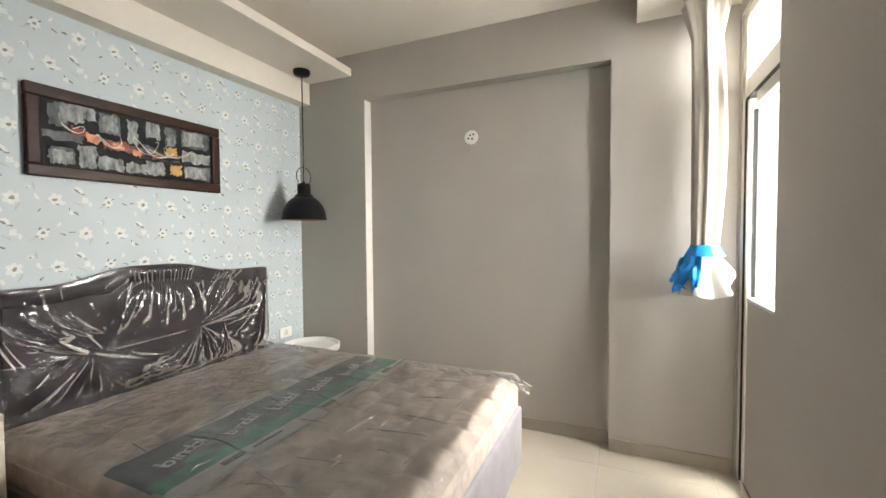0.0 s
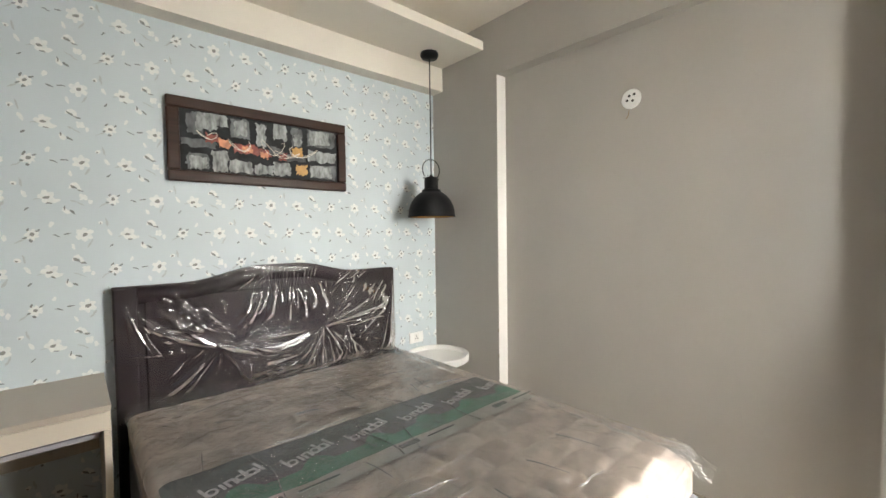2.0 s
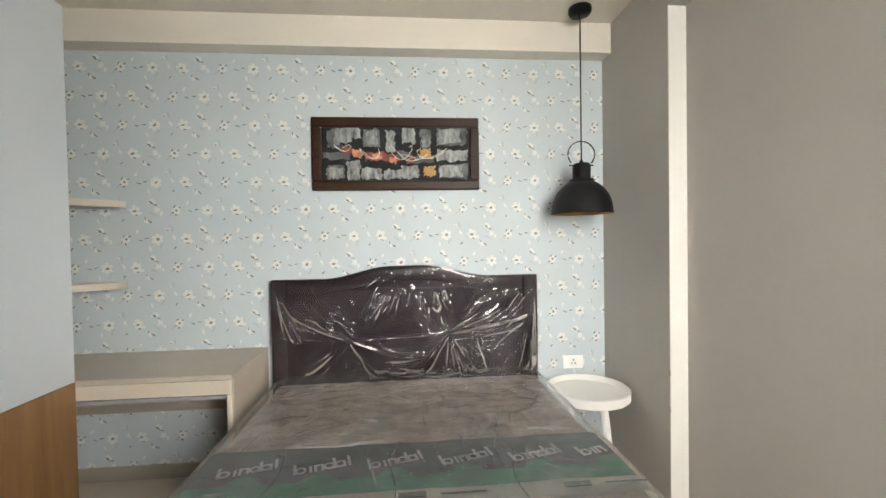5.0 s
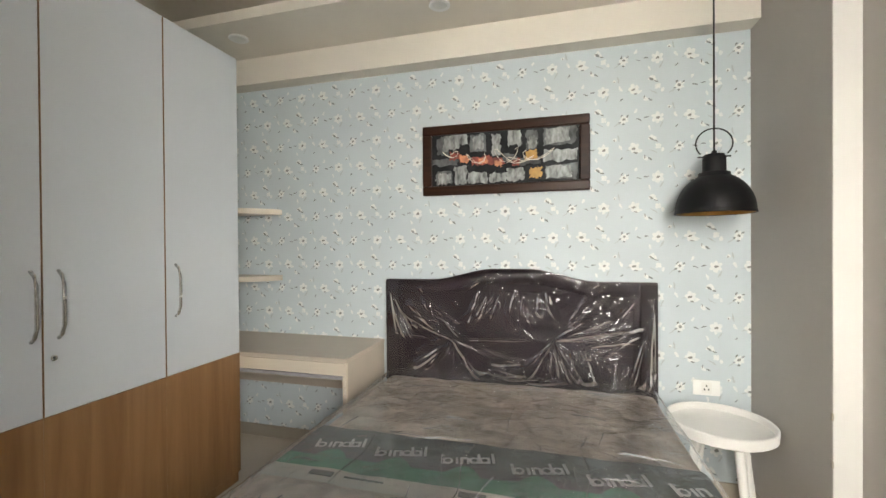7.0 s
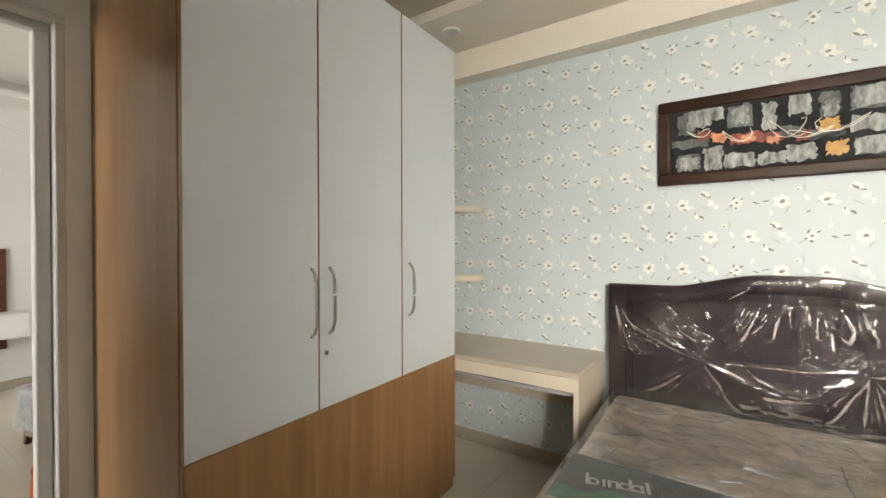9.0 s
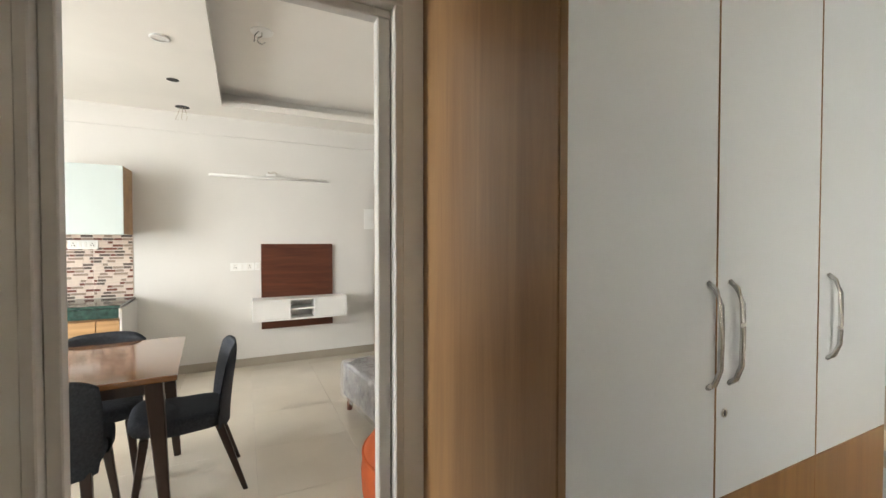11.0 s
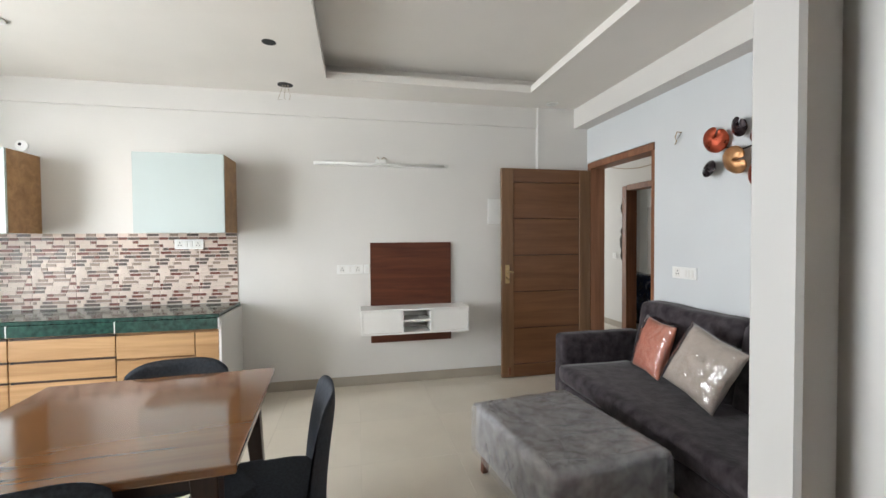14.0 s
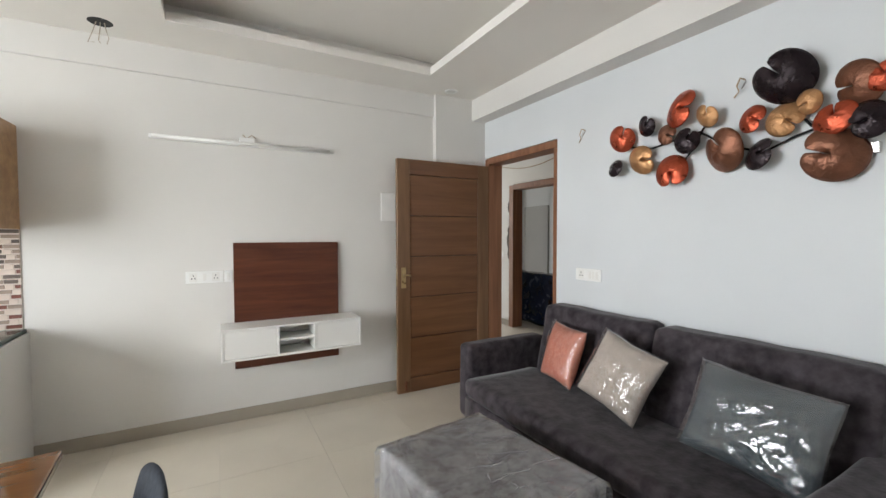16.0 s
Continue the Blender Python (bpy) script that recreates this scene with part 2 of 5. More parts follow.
M_desk = mat("cream_laminate", (0.60, 0.54, 0.45), 0.4, 0, 0.04, 3, 0.05, 60)
M_desk_top = mat("taupe_laminate", (0.44, 0.385, 0.32), 0.4, 0, 0.05, 4, 0.05, 60)
M_head = mat("plum_leatherette", (0.020, 0.013, 0.017), 0.5, 0, 0.2, 12, 0.0, spec=0.12)
M_mattress = mat("taupe_quilted_fabric", (0.60, 0.515, 0.45), 0.8, 0, 0.24, 10, 0.4, 140)
M_mat_side = mat("pale_mattress_border", (0.62, 0.54, 0.49), 0.75, 0, 0.16, 22, 0.3, 100)
M_slate = mat("slate_print", (0.065, 0.080, 0.082), 0.5, 0, 0.15, 9)
M_green = mat("green_print", (0.035, 0.21, 0.115), 0.5, 0, 0.35, 9)
M_pale = mat("pale_print", (0.50, 0.50, 0.44), 0.5, 0, 0.1, 9)
M_print = mat("white_print", (0.62, 0.64, 0.64), 0.5, 0, 0.05, 9)
M_print_dark = mat("dark_print", (0.10, 0.12, 0.11), 0.5, 0, 0.05, 9)
M_base = mat("greyed_bed_base", (0.36, 0.35, 0.38), 0.6, 0, 0.12, 6)
M_film = plastic_film("clear_film", (0.98, 0.98, 0.98), 0.03, 0.075, 11, 0.8)
M_film_hazy = plastic_film("hazy_film", (0.97, 0.97, 0.97), 0.07, 0.17, 9, 1.0)
M_film_head = plastic_film("headboard_film", (0.97, 0.97, 0.98), 0.065, 0.0, 7, 0.05)
M_film_soft = plastic_film("cushion_film", (0.97, 0.97, 0.97), 0.075, 0.05, 11, 0.45)
# strong haze here whitens the creases like glare on film
M_crease_glare = plastic_film("creased_film_glare", (0.95, 0.95, 0.95), 0.20, 0.42, 30, 0.3)
M_frame_brown = wood("dark_brown_moulding", (0.016, 0.006, 0.003), (0.040, 0.015, 0.008), 0.4, 1, 2)
M_frame_brown.node_tree.nodes["Principled BSDF"].inputs["Specular IOR Level"].default_value = 0.2
M_canvas = mat("black_canvas_paint", (0.014, 0.015, 0.017), 0.6, 0, 0.5, 14, 0.5, 60, spec=0.15)
M_paint_grey = mat("grey_white_impasto", (0.24, 0.255, 0.25), 0.5, 0, 0.6, 30, 0.8, 90, spec=0.2)
M_paint_mid = mat("mid_grey_brushwork", (0.09, 0.098, 0.10), 0.5, 0, 0.7, 18, 0.6, 90, spec=0.2)
M_paint_red = mat("rust_red_paint", (0.22, 0.045, 0.03), 0.5, 0, 0.5, 30, 0.5, 90)
M_paint_orange = mat("orange_paint", (0.50, 0.20, 0.10), 0.5, 0, 0.4, 30, 0.5, 90)
for _m, _lo in ((M_paint_grey, 0.03), (M_paint_mid, 0.015)):
    # palette-knife paint: pale flecks dragged over the dark ground
    for _q in _m.node_tree.nodes:
        if _q.type == "VALTORGB":
            _q.color_ramp.elements[0].position, _q.color_ramp.elements[1].position = 0.28, 0.70
            _q.color_ramp.elements[0].color = (_lo * 2.5, _lo * 2.6, _lo * 2.6, 1)
        if _q.type == "MAPPING":
            _q.inputs["Scale"].default_value = (1, 1.4, 0.6)
M_paint_ochre = mat("ochre_paint", (0.40, 0.22, 0.05), 0.5, 0, 0.2, 30, 0.5, 90)
M_paint_line = mat("cream_paint_line", (0.68, 0.62, 0.52), 0.5)
M_curtain = mat("ivory_curtain", (0.44, 0.41, 0.355), 0.75, 0, 0.06, 8, 0.25, 150)
M_blue = mat("blue_plastic_bag", (0.012, 0.20, 0.55), 0.3, 0, 0.3, 12, 0.4, 30)
M_steel = mat("brushed_steel", (0.60, 0.59, 0.57), 0.25, 1.0, 0.1, 30)
M_brass = mat("antique_brass", (0.50, 0.38, 0.20), 0.3, 1.0, 0.1, 30)
M_granite = mat("green_granite", (0.020, 0.055, 0.045), 0.10, 0, 0.6, 30, 0.02, 60, rvar=0.04)
M_glass_white = mat("back_painted_white_glass", (0.54, 0.61, 0.60), 0.08, 0, 0.02, 3, 0.0, rvar=0.02)
M_copper = mat("hammered_copper", (0.46, 0.090, 0.045), 0.30, 0.85, 0.25, 20, 1.0, 85)
M_goldleaf = mat("hammered_gold", (0.50, 0.27, 0.125), 0.38, 0.7, 0.2, 20, 1.0, 85)
M_brownleaf = mat("hammered_bronze", (0.20, 0.085, 0.05), 0.36, 0.7, 0.2, 20, 1.0, 85)
M_blackleaf = mat("hammered_black", (0.022, 0.014, 0.017), 0.28, 0.6, 0.2, 20, 1.0, 85)
M_peach = mat("peach_fabric", (0.60, 0.22, 0.14), 0.75, 0, 0.12, 20, 0.5, 120)
M_beige = mat("beige_fabric", (0.48, 0.41, 0.35), 0.75, 0, 0.12, 20, 0.5, 120)
M_teal = mat("grey_teal_fabric", (0.055, 0.075, 0.085), 0.75, 0, 0.15, 20, 0.5, 120)
M_bluepack = mat("navy_wrapped_mattress", (0.012, 0.018, 0.04), 0.25, 0, 0.4, 8, 0.5, 12)
M_ground = mat("scrub_and_earth", (0.12, 0.13, 0.05), 0.95, 0, 0.5, 0.05, 0)
M_foliage = mat("foliage", (0.055, 0.10, 0.03), 0.8, 0, 0.5, 3, 0.5, 5)
M_plaster = mat("broken_cement_plaster", (0.16, 0.14, 0.12), 0.9, 0, 0.3, 30, 0.8, 60)
M_pvc = mat("batten_plastic", (0.88, 0.88, 0.86), 0.35)
M_wire = mat("wire", (0.35, 0.25, 0.15), 0.5)
M_wire_pale = mat("bare_pale_wire", (0.42, 0.36, 0.28), 0.5)
M_lens = mat("lamp_lens", (0.75, 0.75, 0.72), 0.3)
M_mos = [mat("mosaic_cream", (0.66, 0.55, 0.48), 0.42, 0, 0.08, 12), mat("mosaic_red", (0.17, 0.058, 0.038), 0.4, 0, 0.2, 12),
         mat("mosaic_dark", (0.12, 0.092, 0.076), 0.4, 0, 0.2, 12), mat("mosaic_taupe", (0.32, 0.24, 0.19), 0.42, 0, 0.15, 12)]
M_mos_grout = mat("mosaic_bed", (0.70, 0.61, 0.54), 0.8)

M_glass = bpy.data.materials.new("clear_pane")
M_glass.use_nodes = True
_g = M_glass.node_tree.nodes["Principled BSDF"]
_g.inputs["Transmission Weight"].default_value, _g.inputs["Roughness"].default_value, _g.inputs["IOR"].default_value = 1.0, 0.02, 1.02


# ---- mesh helpers ----
def put(bm, name, material, parent=None, label="", smooth=False, at=None):
    me = bpy.data.meshes.new(name)
    bmesh.ops.recalc_face_normals(bm, faces=bm.faces)
    for f in bm.faces:
        f.smooth = smooth
    bm.to_mesh(me)
    bm.free()
    me.materials.append(material)
    ob = new(name, me)
    if at is not None:
        ob.matrix_basis = at
    if parent:
        ob.parent = parent
    if label:
        ob["label"] = label
    return ob


def part(name, bm, material, parent, label="", smooth=False, at=None):
    return put(bm, name, material, parent, label, smooth, at)


def box(x0, x1, y0, y1, z0, z1, bevel=0.0, seg=1, bm=None):
    bm = bm or bmesh.new()
    m = Matrix.Translation(((x0 + x1) / 2, (y0 + y1) / 2, (z0 + z1) / 2)) @ Matrix.Diagonal((abs(x1 - x0), abs(y1 - y0), abs(z1 - z0), 1))
    r = bmesh.ops.create_cube(bm, size=1, matrix=m)
    if bevel:
        es = list({e for v in r["verts"] for e in v.link_edges})
        bmesh.ops.bevel(bm, geom=es, offset=bevel, segments=seg, affect="EDGES", profile=0.5)
    return bm


def lathe(profile, seg=32, cx=0, cy=0, closed=False):
    """A turned body from (radius, height) pairs."""
    bm = bmesh.new()
    rings = []
    for r, z in profile:
        rings.append([bm.verts.new((cx + r * math.cos(2 * math.pi * k / seg), cy + r * math.sin(2 * math.pi * k / seg), z)) for k in range(seg)])
    for a, b in zip(rings, rings[1:]):
        for k in range(seg):
            bm.faces.new((a[k], a[(k + 1) % seg], b[(k + 1) % seg], b[k]))
    if closed:
        bm.faces.new(rings[0])
        bm.faces.new(rings[-1])
    return bm


def tube(points, radius, seg=8, bm=None, taper=1.0):
    bm = bm or bmesh.new()
    pts = [Vector(p) for p in points]
    rings = []
    for i, p in enumerate(pts):
        d = (pts[min(i + 1, len(pts) - 1)] - pts[max(i - 1, 0)]).normalized()
        a = d.orthogonal().normalized() if abs(d.z) > 0.98 else d.cross(Vector((0, 0, 1))).normalized()
        b = d.cross(a)
        r = radius * (1 + (taper - 1) * i / max(1, len(pts) - 1))
        rings.append([bm.verts.new(p + r * (math.cos(2 * math.pi * k / seg) * a + math.sin(2 * math.pi * k / seg) * b)) for k in range(seg)])
    for a, b in zip(rings, rings[1:]):
        for k in range(seg):
            bm.faces.new((a[k], a[(k + 1) % seg], b[(k + 1) % seg], b[k]))
    bm.faces.new(rings[0])
    bm.faces.new(rings[-1])
    return bm


def sheet(nu, nv, f):
    """A grid whose corner (u, v) in 0..1 lies at f(u, v)."""
    bm = bmesh.new()
    g = [[bm.verts.new(f(i / nu, j / nv)) for j in range(nv + 1)] for i in range(nu + 1)]
    for i in range(nu):
        for j in range(nv):
            bm.faces.new((g[i][j], g[i + 1][j], g[i + 1][j + 1], g[i][j + 1]))
    return bm


def leg(x0, y0, z0, x1, y1, z1, w0, w1):
    """A square tapered leg from its top to its foot."""
    bm = bmesh.new()
    a = [bm.verts.new((x0 + sx * w0 / 2, y0 + sy * w0 / 2, z0)) for sx, sy in ((-1, -1), (1, -1), (1, 1), (-1, 1))]
    b = [bm.verts.new((x1 + sx * w1 / 2, y1 + sy * w1 / 2, z1)) for sx, sy in ((-1, -1), (1, -1), (1, 1), (-1, 1))]
    for k in range(4):
        bm.faces.new((a[k], a[(k + 1) % 4], b[(k + 1) % 4], b[k]))
    bm.faces.new(a)
    bm.faces.new(b)
    bmesh.ops.bevel(bm, geom=list(bm.edges), offset=0.004, segments=1, affect="EDGES")
    return bm


def empty(name, x=0, y=0, z=0, rz=0):
    ob = new(name)
    ob.matrix_basis = pose(x, y, z, 0, 0, rz)
    return ob


def setting(name, bm, material, label="", category=""):
    return tagged(put(bm, name, material), label, category, kind="structure")


# ---- plan ----
BX0, BX1, BY0, BY1 = -2.34, 0.79, -0.54, 2.90      # bedroom
NB = 2.99                                           # back of its niche
LX0, LX1, LY0, LY1 = -2.24, 3.60, -4.22, -0.625      # living room
CEIL = 2.82

# floors under the tiles
setting("floor", box(-2.60, 3.9, -4.4, 3.2, -0.25, -0.006), M_grout, "grout bed under cream floor tiles", "floor")
setting("floor_corridor", box(-6.6, -2.60, -9.0, -2.4, -0.25, -0.002), M_tile, "cream tiled corridor floor", "floor")

# bedroom walls
setting("wall_bed", box(BX0 - 0.12, BX0, BY0, BY1 + 0.2, 0, CEIL), M_paper, "pale blue floral wallpaper behind the bed", "wall")
bm = box(BX0, -1.68, BY1, BY1 + 0.2, 0, CEIL)
box(0.13, BX1 + 0.2, BY1, BY1 + 0.2, 0, CEIL, bm=bm)
box(-1.68, 0.13, BY1, BY1 + 0.2, 2.45, CEIL, bm=bm)
box(-1.68, 0.13, NB, BY1 + 0.2, 0, 2.45, bm=bm)
setting("wall_niche", bm, M_wall_grey, "warm grey painted wall with a shallow niche", "wall")
WY0, WY1, SILL, WTOP = 2.25, 2.87, 1.03, 2.56
bm = box(BX1, BX1 + 0.2, BY0 - 0.13, WY0, 0, CEIL)
box(BX1, BX1 + 0.2, WY0, 2.66, 0, SILL, bm=bm)
box(BX1, BX1 + 0.2, WY0, BY1, WTOP, CEIL, bm=bm)
box(BX1, BX1 + 0.2, WY1, BY1, 0, WTOP, bm=bm)
setting("wall_window", bm, M_wall_grey, "warm grey wall beside the balcony window", "wall")
DX0, DX1, DH = -0.330, 0.610, 2.16
bm = box(BX0 - 0.12, DX0, LY1, BY0, 0, CEIL)
box(DX1, LX1, LY1, BY0, 0, CEIL, bm=bm)
box(DX0, DX1, LY1, BY0, DH, CEIL, bm=bm)
setting("wall_partition", bm, M_wall_white, "painted partition wall with the bedroom doorway", "wall")
setting("ceiling_bedroom", box(BX0 - 0.12, BX1 + 0.2, BY0, BY1 + 0.2, CEIL, CEIL + 0.15), M_ceiling_warm_bounce, "white bedroom ceiling", "ceiling")
setting("ceiling_beam_bed", box(BX0, BX0 + 0.115, BY0, BY1, 2.475, 2.65), M_ceiling_warm_bounce, "white painted beam over the bed wall", "beam")
bm = box(BX0, -1.80, BY0, BY1, 2.65, 2.71)
box(BX0, -1.98, BY0, BY1, 2.71, CEIL, bm=bm)
setting("ceiling_slab_bed", bm, M_ceiling_warm_bounce, "dropped plaster ceiling strip over the bed", "ceiling")
setting("ceiling_slab_window", box(0.27, BX1, BY0, BY1, 2.64, CEIL), M_ceiling_warm_bounce, "dropped plaster ceiling strip by the window", "ceiling")
for k, (x0, x1, y0, y1) in enumerate(((BX0, BX0 + 0.012, BY0, BY1), (BX0 + 0.012, -1.68, BY1 - 0.012, BY1), (-1.68, 0.13, NB - 0.012, NB), (0.13, BX1, BY1 - 0.012, BY1),
                                      (BX1 - 0.012, BX1, BY0, 2.66))):
    setting("baseboard_bedroom_%d" % (k + 1), box(x0, x1, y0, y1, 0, 0.085, 0.003), M_skirt, "beige tile skirting", "baseboard")
# the niche's return, coloured paler than its wall for the window light on it
setting("trim_niche", box(-1.684, -1.678, BY1 + 0.002, NB, 0.0, 2.449), M_wall_white, "niche edge made off-white for window light, with chipped paint", "trim")

for _z in (0.695, 0.518):
    part("paint_chip", box(-1.690, -1.6775, BY1 - 0.002, BY1 + 0.004, _z, _z + 0.028, 0.001), M_skirt, bpy.data.objects["trim_niche"], "chipped plaster spot")

# doorway frame, stepped profile
for name, bms in (("door_frame_1", (box(DX0, DX0 + 0.030, LY1 + 0.008, BY0 + 0.012, 0, DH - 0.03, 0.004), box(DX0 + 0.030, -0.256, LY1 + 0.008, BY0 - 0.030, 0, DH - 0.06, 0.004))),
                  ("door_frame_2", (box(DX1 - 0.030, DX1, LY1 + 0.008, BY0 + 0.012, 0, DH - 0.03, 0.004), box(0.545, DX1 - 0.030, LY1 + 0.008, BY0 - 0.030, 0, DH - 0.06, 0.004))),
                  ("door_frame_3", (box(DX0, DX1, LY1 + 0.008, BY0 + 0.012, DH - 0.03, DH, 0.004), box(DX0 + 0.03, DX1 - 0.03, LY1 + 0.008, BY0 - 0.030, DH - 0.06, DH - 0.03, 0.004)))):
    a = tagged(put(bms[0], name, M_frame_paint), "grey painted stepped doorway frame", "door frame", kind="structure")
    part("rebate", bms[1], M_frame_paint, a)

# living room walls
bm = box(LX0 - 0.15, LX0, -3.18, LY1, 0, CEIL)
box(LX0 - 0.15, LX0, LY0 - 0.15, -4.15, 0, CEIL, bm=bm)
box(LX0 - 0.15, LX0, -4.15, -3.18, 2.13, CEIL, bm=bm)
setting("wall_sofa", bm, M_wall_cool_light, "off-white wall behind the sofa", "wall")
bm = box(LX0 - 0.15, LX1, LY0 - 0.15, LY0, 0, CEIL)
box(LX0, -1.70, LY0, LY0 + 0.06, 0, 2.67, bm=bm)
box(-1.70, LX1, LY0, LY0 + 0.022, 2.475, 2.67, bm=bm)
setting("wall_tv", bm, M_wall_white, "off-white wall with the television panel", "wall")
bm = box(LX1, LX1 + 0.2, LY0 - 0.15, -3.25, 0, CEIL)
box(LX1, LX1 + 0.2, -1.15, BY0, 0, CEIL, bm=bm)
box(LX1, LX1 + 0.2, -3.25, -1.15, 0, 0.40, bm=bm)
box(LX1, LX1 + 0.2, -3.25, -1.15, 2.45, CEIL, bm=bm)
setting("wall_kitchen_end", bm, M_wall_white, "off-white end wall with the big window", "wall")
setting("ceiling_living", box(LX0 - 0.15, LX1, LY0 - 0.15, LY1, CEIL + 0.02, CEIL + 0.17), M_ceiling, "white recessed ceiling", "ceiling")
CX0, CX1, CY0, CY1 = -1.455, 0.315, -3.79, -1.20
bm = box(LX0, CX0, LY0, LY1, 2.67, 2.73)
box(CX1, LX1, LY0, LY1, 2.67, 2.73, bm=bm)
box(CX0, CX1, LY0, CY0, 2.67, 2.73, bm=bm)
box(CX0, CX1, CY1, LY1, 2.67, 2.73, bm=bm)
for b in ((LX0, CX0 - 0.16, LY0, LY1), (CX1 + 0.16, LX1, LY0, LY1), (CX0 - 0.16, CX1 + 0.16, LY0, CY0 - 0.16), (CX0 - 0.16, CX1 + 0.16, CY1 + 0.16, LY1)):
    box(*b, 2.73, CEIL + 0.02, bm=bm)
setting("ceiling_cove", bm, M_ceiling, "dropped plaster ceiling with a cove", "ceiling")
setting("ceiling_beam_sofa", box(LX0, LX0 + 0.15, LY0, LY1, 2.475, 2.67), M_wall_white, "white beam along the sofa wall", "beam")
for k, (x0, x1, y0, y1) in enumerate(((-1.70, 1.10, LY0, LY0 + 0.012), (LX0, -1.70, LY0 + 0.06, LY0 + 0.072), (LX0, LX0 + 0.012, -3.12, LY1), (LX0, DX0, LY1 - 0.012, LY1))):
    setting("baseboard_living_%d" % (k + 1), box(x0, x1, y0, y1, 0, 0.09, 0.003), M_skirt, "beige tile skirting", "baseboard")

# corridor and the flat opposite
bm = box(-3.98, -3.83, -9.0, -5.72, 0, CEIL)
box(-3.98, -3.83, -4.75, -2.4, 0, CEIL, bm=bm)
box(-3.98, -3.83, -5.72, -4.75, 2.13, CEIL, bm=bm)
setting("wall_corridor", bm, M_wall_white, "off-white corridor wall with a doorway", "wall")
setting("wall_corridor_end", box(-3.98, LX0 - 0.15, -2.55, -2.4, 0, CEIL), M_wall_white, "off-white corridor end wall", "wall")
setting("wall_lobby", box(LX0 - 0.15, LX0, -9.0, LY0 - 0.15, 0, CEIL), M_wall_white, "off-white corridor side wall", "wall")
setting("ceiling_corridor", box(-6.6, LX0 - 0.15, -9.0, -2.4, CEIL, CEIL + 0.15), M_ceiling, "white corridor ceiling", "ceiling")
bm = box(-6.6, -6.45, -9.0, -2.4, 0, CEIL)
# unseen end wall, stopped short to let sky light into the flat
box(-6.45, -5.3, -9.0, -8.85, 0, CEIL, bm=bm)
box(-6.45, -3.98, -2.55, -2.4, 0, CEIL, bm=bm)
setting("wall_opposite_flat", bm, M_wall_white, "plain walls of the opposite flat", "wall")
setting("door_opposite", box(-6.45, -6.41, -8.55, -7.75, 0, 2.05, 0.005), M_wall_grey, "grey door in the opposite flat", "door")
fr = setting("door_frame_opposite", box(-3.99, -3.81, -5.80, -5.70, 0, 2.13, 0.005), M_doorframe, "rough reddish wooden door frame", "door frame")
part("jamb", box(-3.99, -3.81, -4.80, -4.70, 0, 2.13, 0.005), M_doorframe, fr)
part("head", box(-3.99, -3.81, -5.70, -4.80, 2.06, 2.14, 0.005), M_doorframe, fr)
for _k, (_z0, _z1, _w) in enumerate(((1.02, 1.20, 0.030), (1.18, 1.42, 0.055), (1.40, 1.52, 0.025), (1.72, 1.90, 0.022))):
    def _lump(u, v, z0=_z0, z1=_z1, w=_w, k=_k):
        edge = w * math.sin(math.pi * v) ** 0.4 * (1 + 0.35 * noise.noise(Vector((v * 5, k, 1))))
        return Vector((-3.815 + 0.018 * math.sin(math.pi * u) * math.sin(math.pi * v) + 0.006 * noise.noise(Vector((u * 4, v * 6, k))), -5.80 - edge * (1 - u), z0 + (z1 - z0) * v))
    part("broken_plaster", sheet(6, 14, _lump), M_plaster, fr, "broken grey plaster edge")
setting("baseboard_corridor", box(-3.83, -3.815, -9.0, -5.80, 0, 0.09), M_skirt, "beige tile skirting", "baseboard")
fr = setting("door_frame_entry", box(LX0 - 0.155, LX0 + 0.006, -4.145, -4.085, 0, 2.12, 0.005), M_doorframe, "reddish brown wooden entry door frame", "door frame")
part("jamb", box(LX0 - 0.155, LX0 - 0.01, -3.235, -3.185, 0, 2.12, 0.005), M_doorframe, fr)
part("head", box(LX0 - 0.155, LX0 + 0.006, -4.085, -3.185, 2.065, 2.125, 0.005), M_doorframe, fr)

# outdoors, some storeys below
setting("ground", box(-3000, 3000, -3000, 3000, -14.4, -14), M_ground, "scrubland far below", "ground")

# bedroom window
win = setting("window_1", box(0.80, 0.87, 2.80, WY1, 0.0, WTOP, 0.004), M_upvc, "white balcony door and window frame", "window")
part("door_stile", box(0.805, 0.865, 2.755, 2.797, 0.02, 2.08, 0.006), M_upvc, win)
part("door_bottom_rail", box(0.81, 0.86, 2.664, 2.753, 0.02, 0.09, 0.004), M_upvc, win)
part("transom", box(0.80, 0.87, WY0, 2.797, 2.09, 2.19, 0.004), M_upvc, win)
part("head", box(0.80, 0.87, WY0, 2.797, WTOP - 0.06, WTOP, 0.004), M_upvc, win)
# dark strips added for the shade in the frame's gaps
part("gap_shade_strip", box(0.798, 0.866, WY0, 2.797, 2.0805, 2.0895), M_dark, win)
part("gap_shade_strip", box(0.797, 0.866, 2.7975, 2.8005, 0.02, 2.08), M_dark, win)
part("gap_shade_strip", box(0.826, 0.844, 2.748, 2.7545, 0.09, 2.02), M_dark, win)
part("sash_rail", box(0.81, 0.86, WY0, 2.655, 2.02, 2.085, 0.006), M_upvc, win)
part("window_sill", box(0.785, 0.99, WY0, 2.655, SILL, SILL + 0.02, 0.004), M_upvc, win)
for nm, z0, z1, y1 in (("pane", SILL + 0.02, 2.02, 2.754), ("pane", 2.19, WTOP - 0.06, 2.80)):
    pane = part(nm, box(0.832, 0.838, WY0, y1, z0, z1), M_glass, win)
    pane.visible_shadow = False

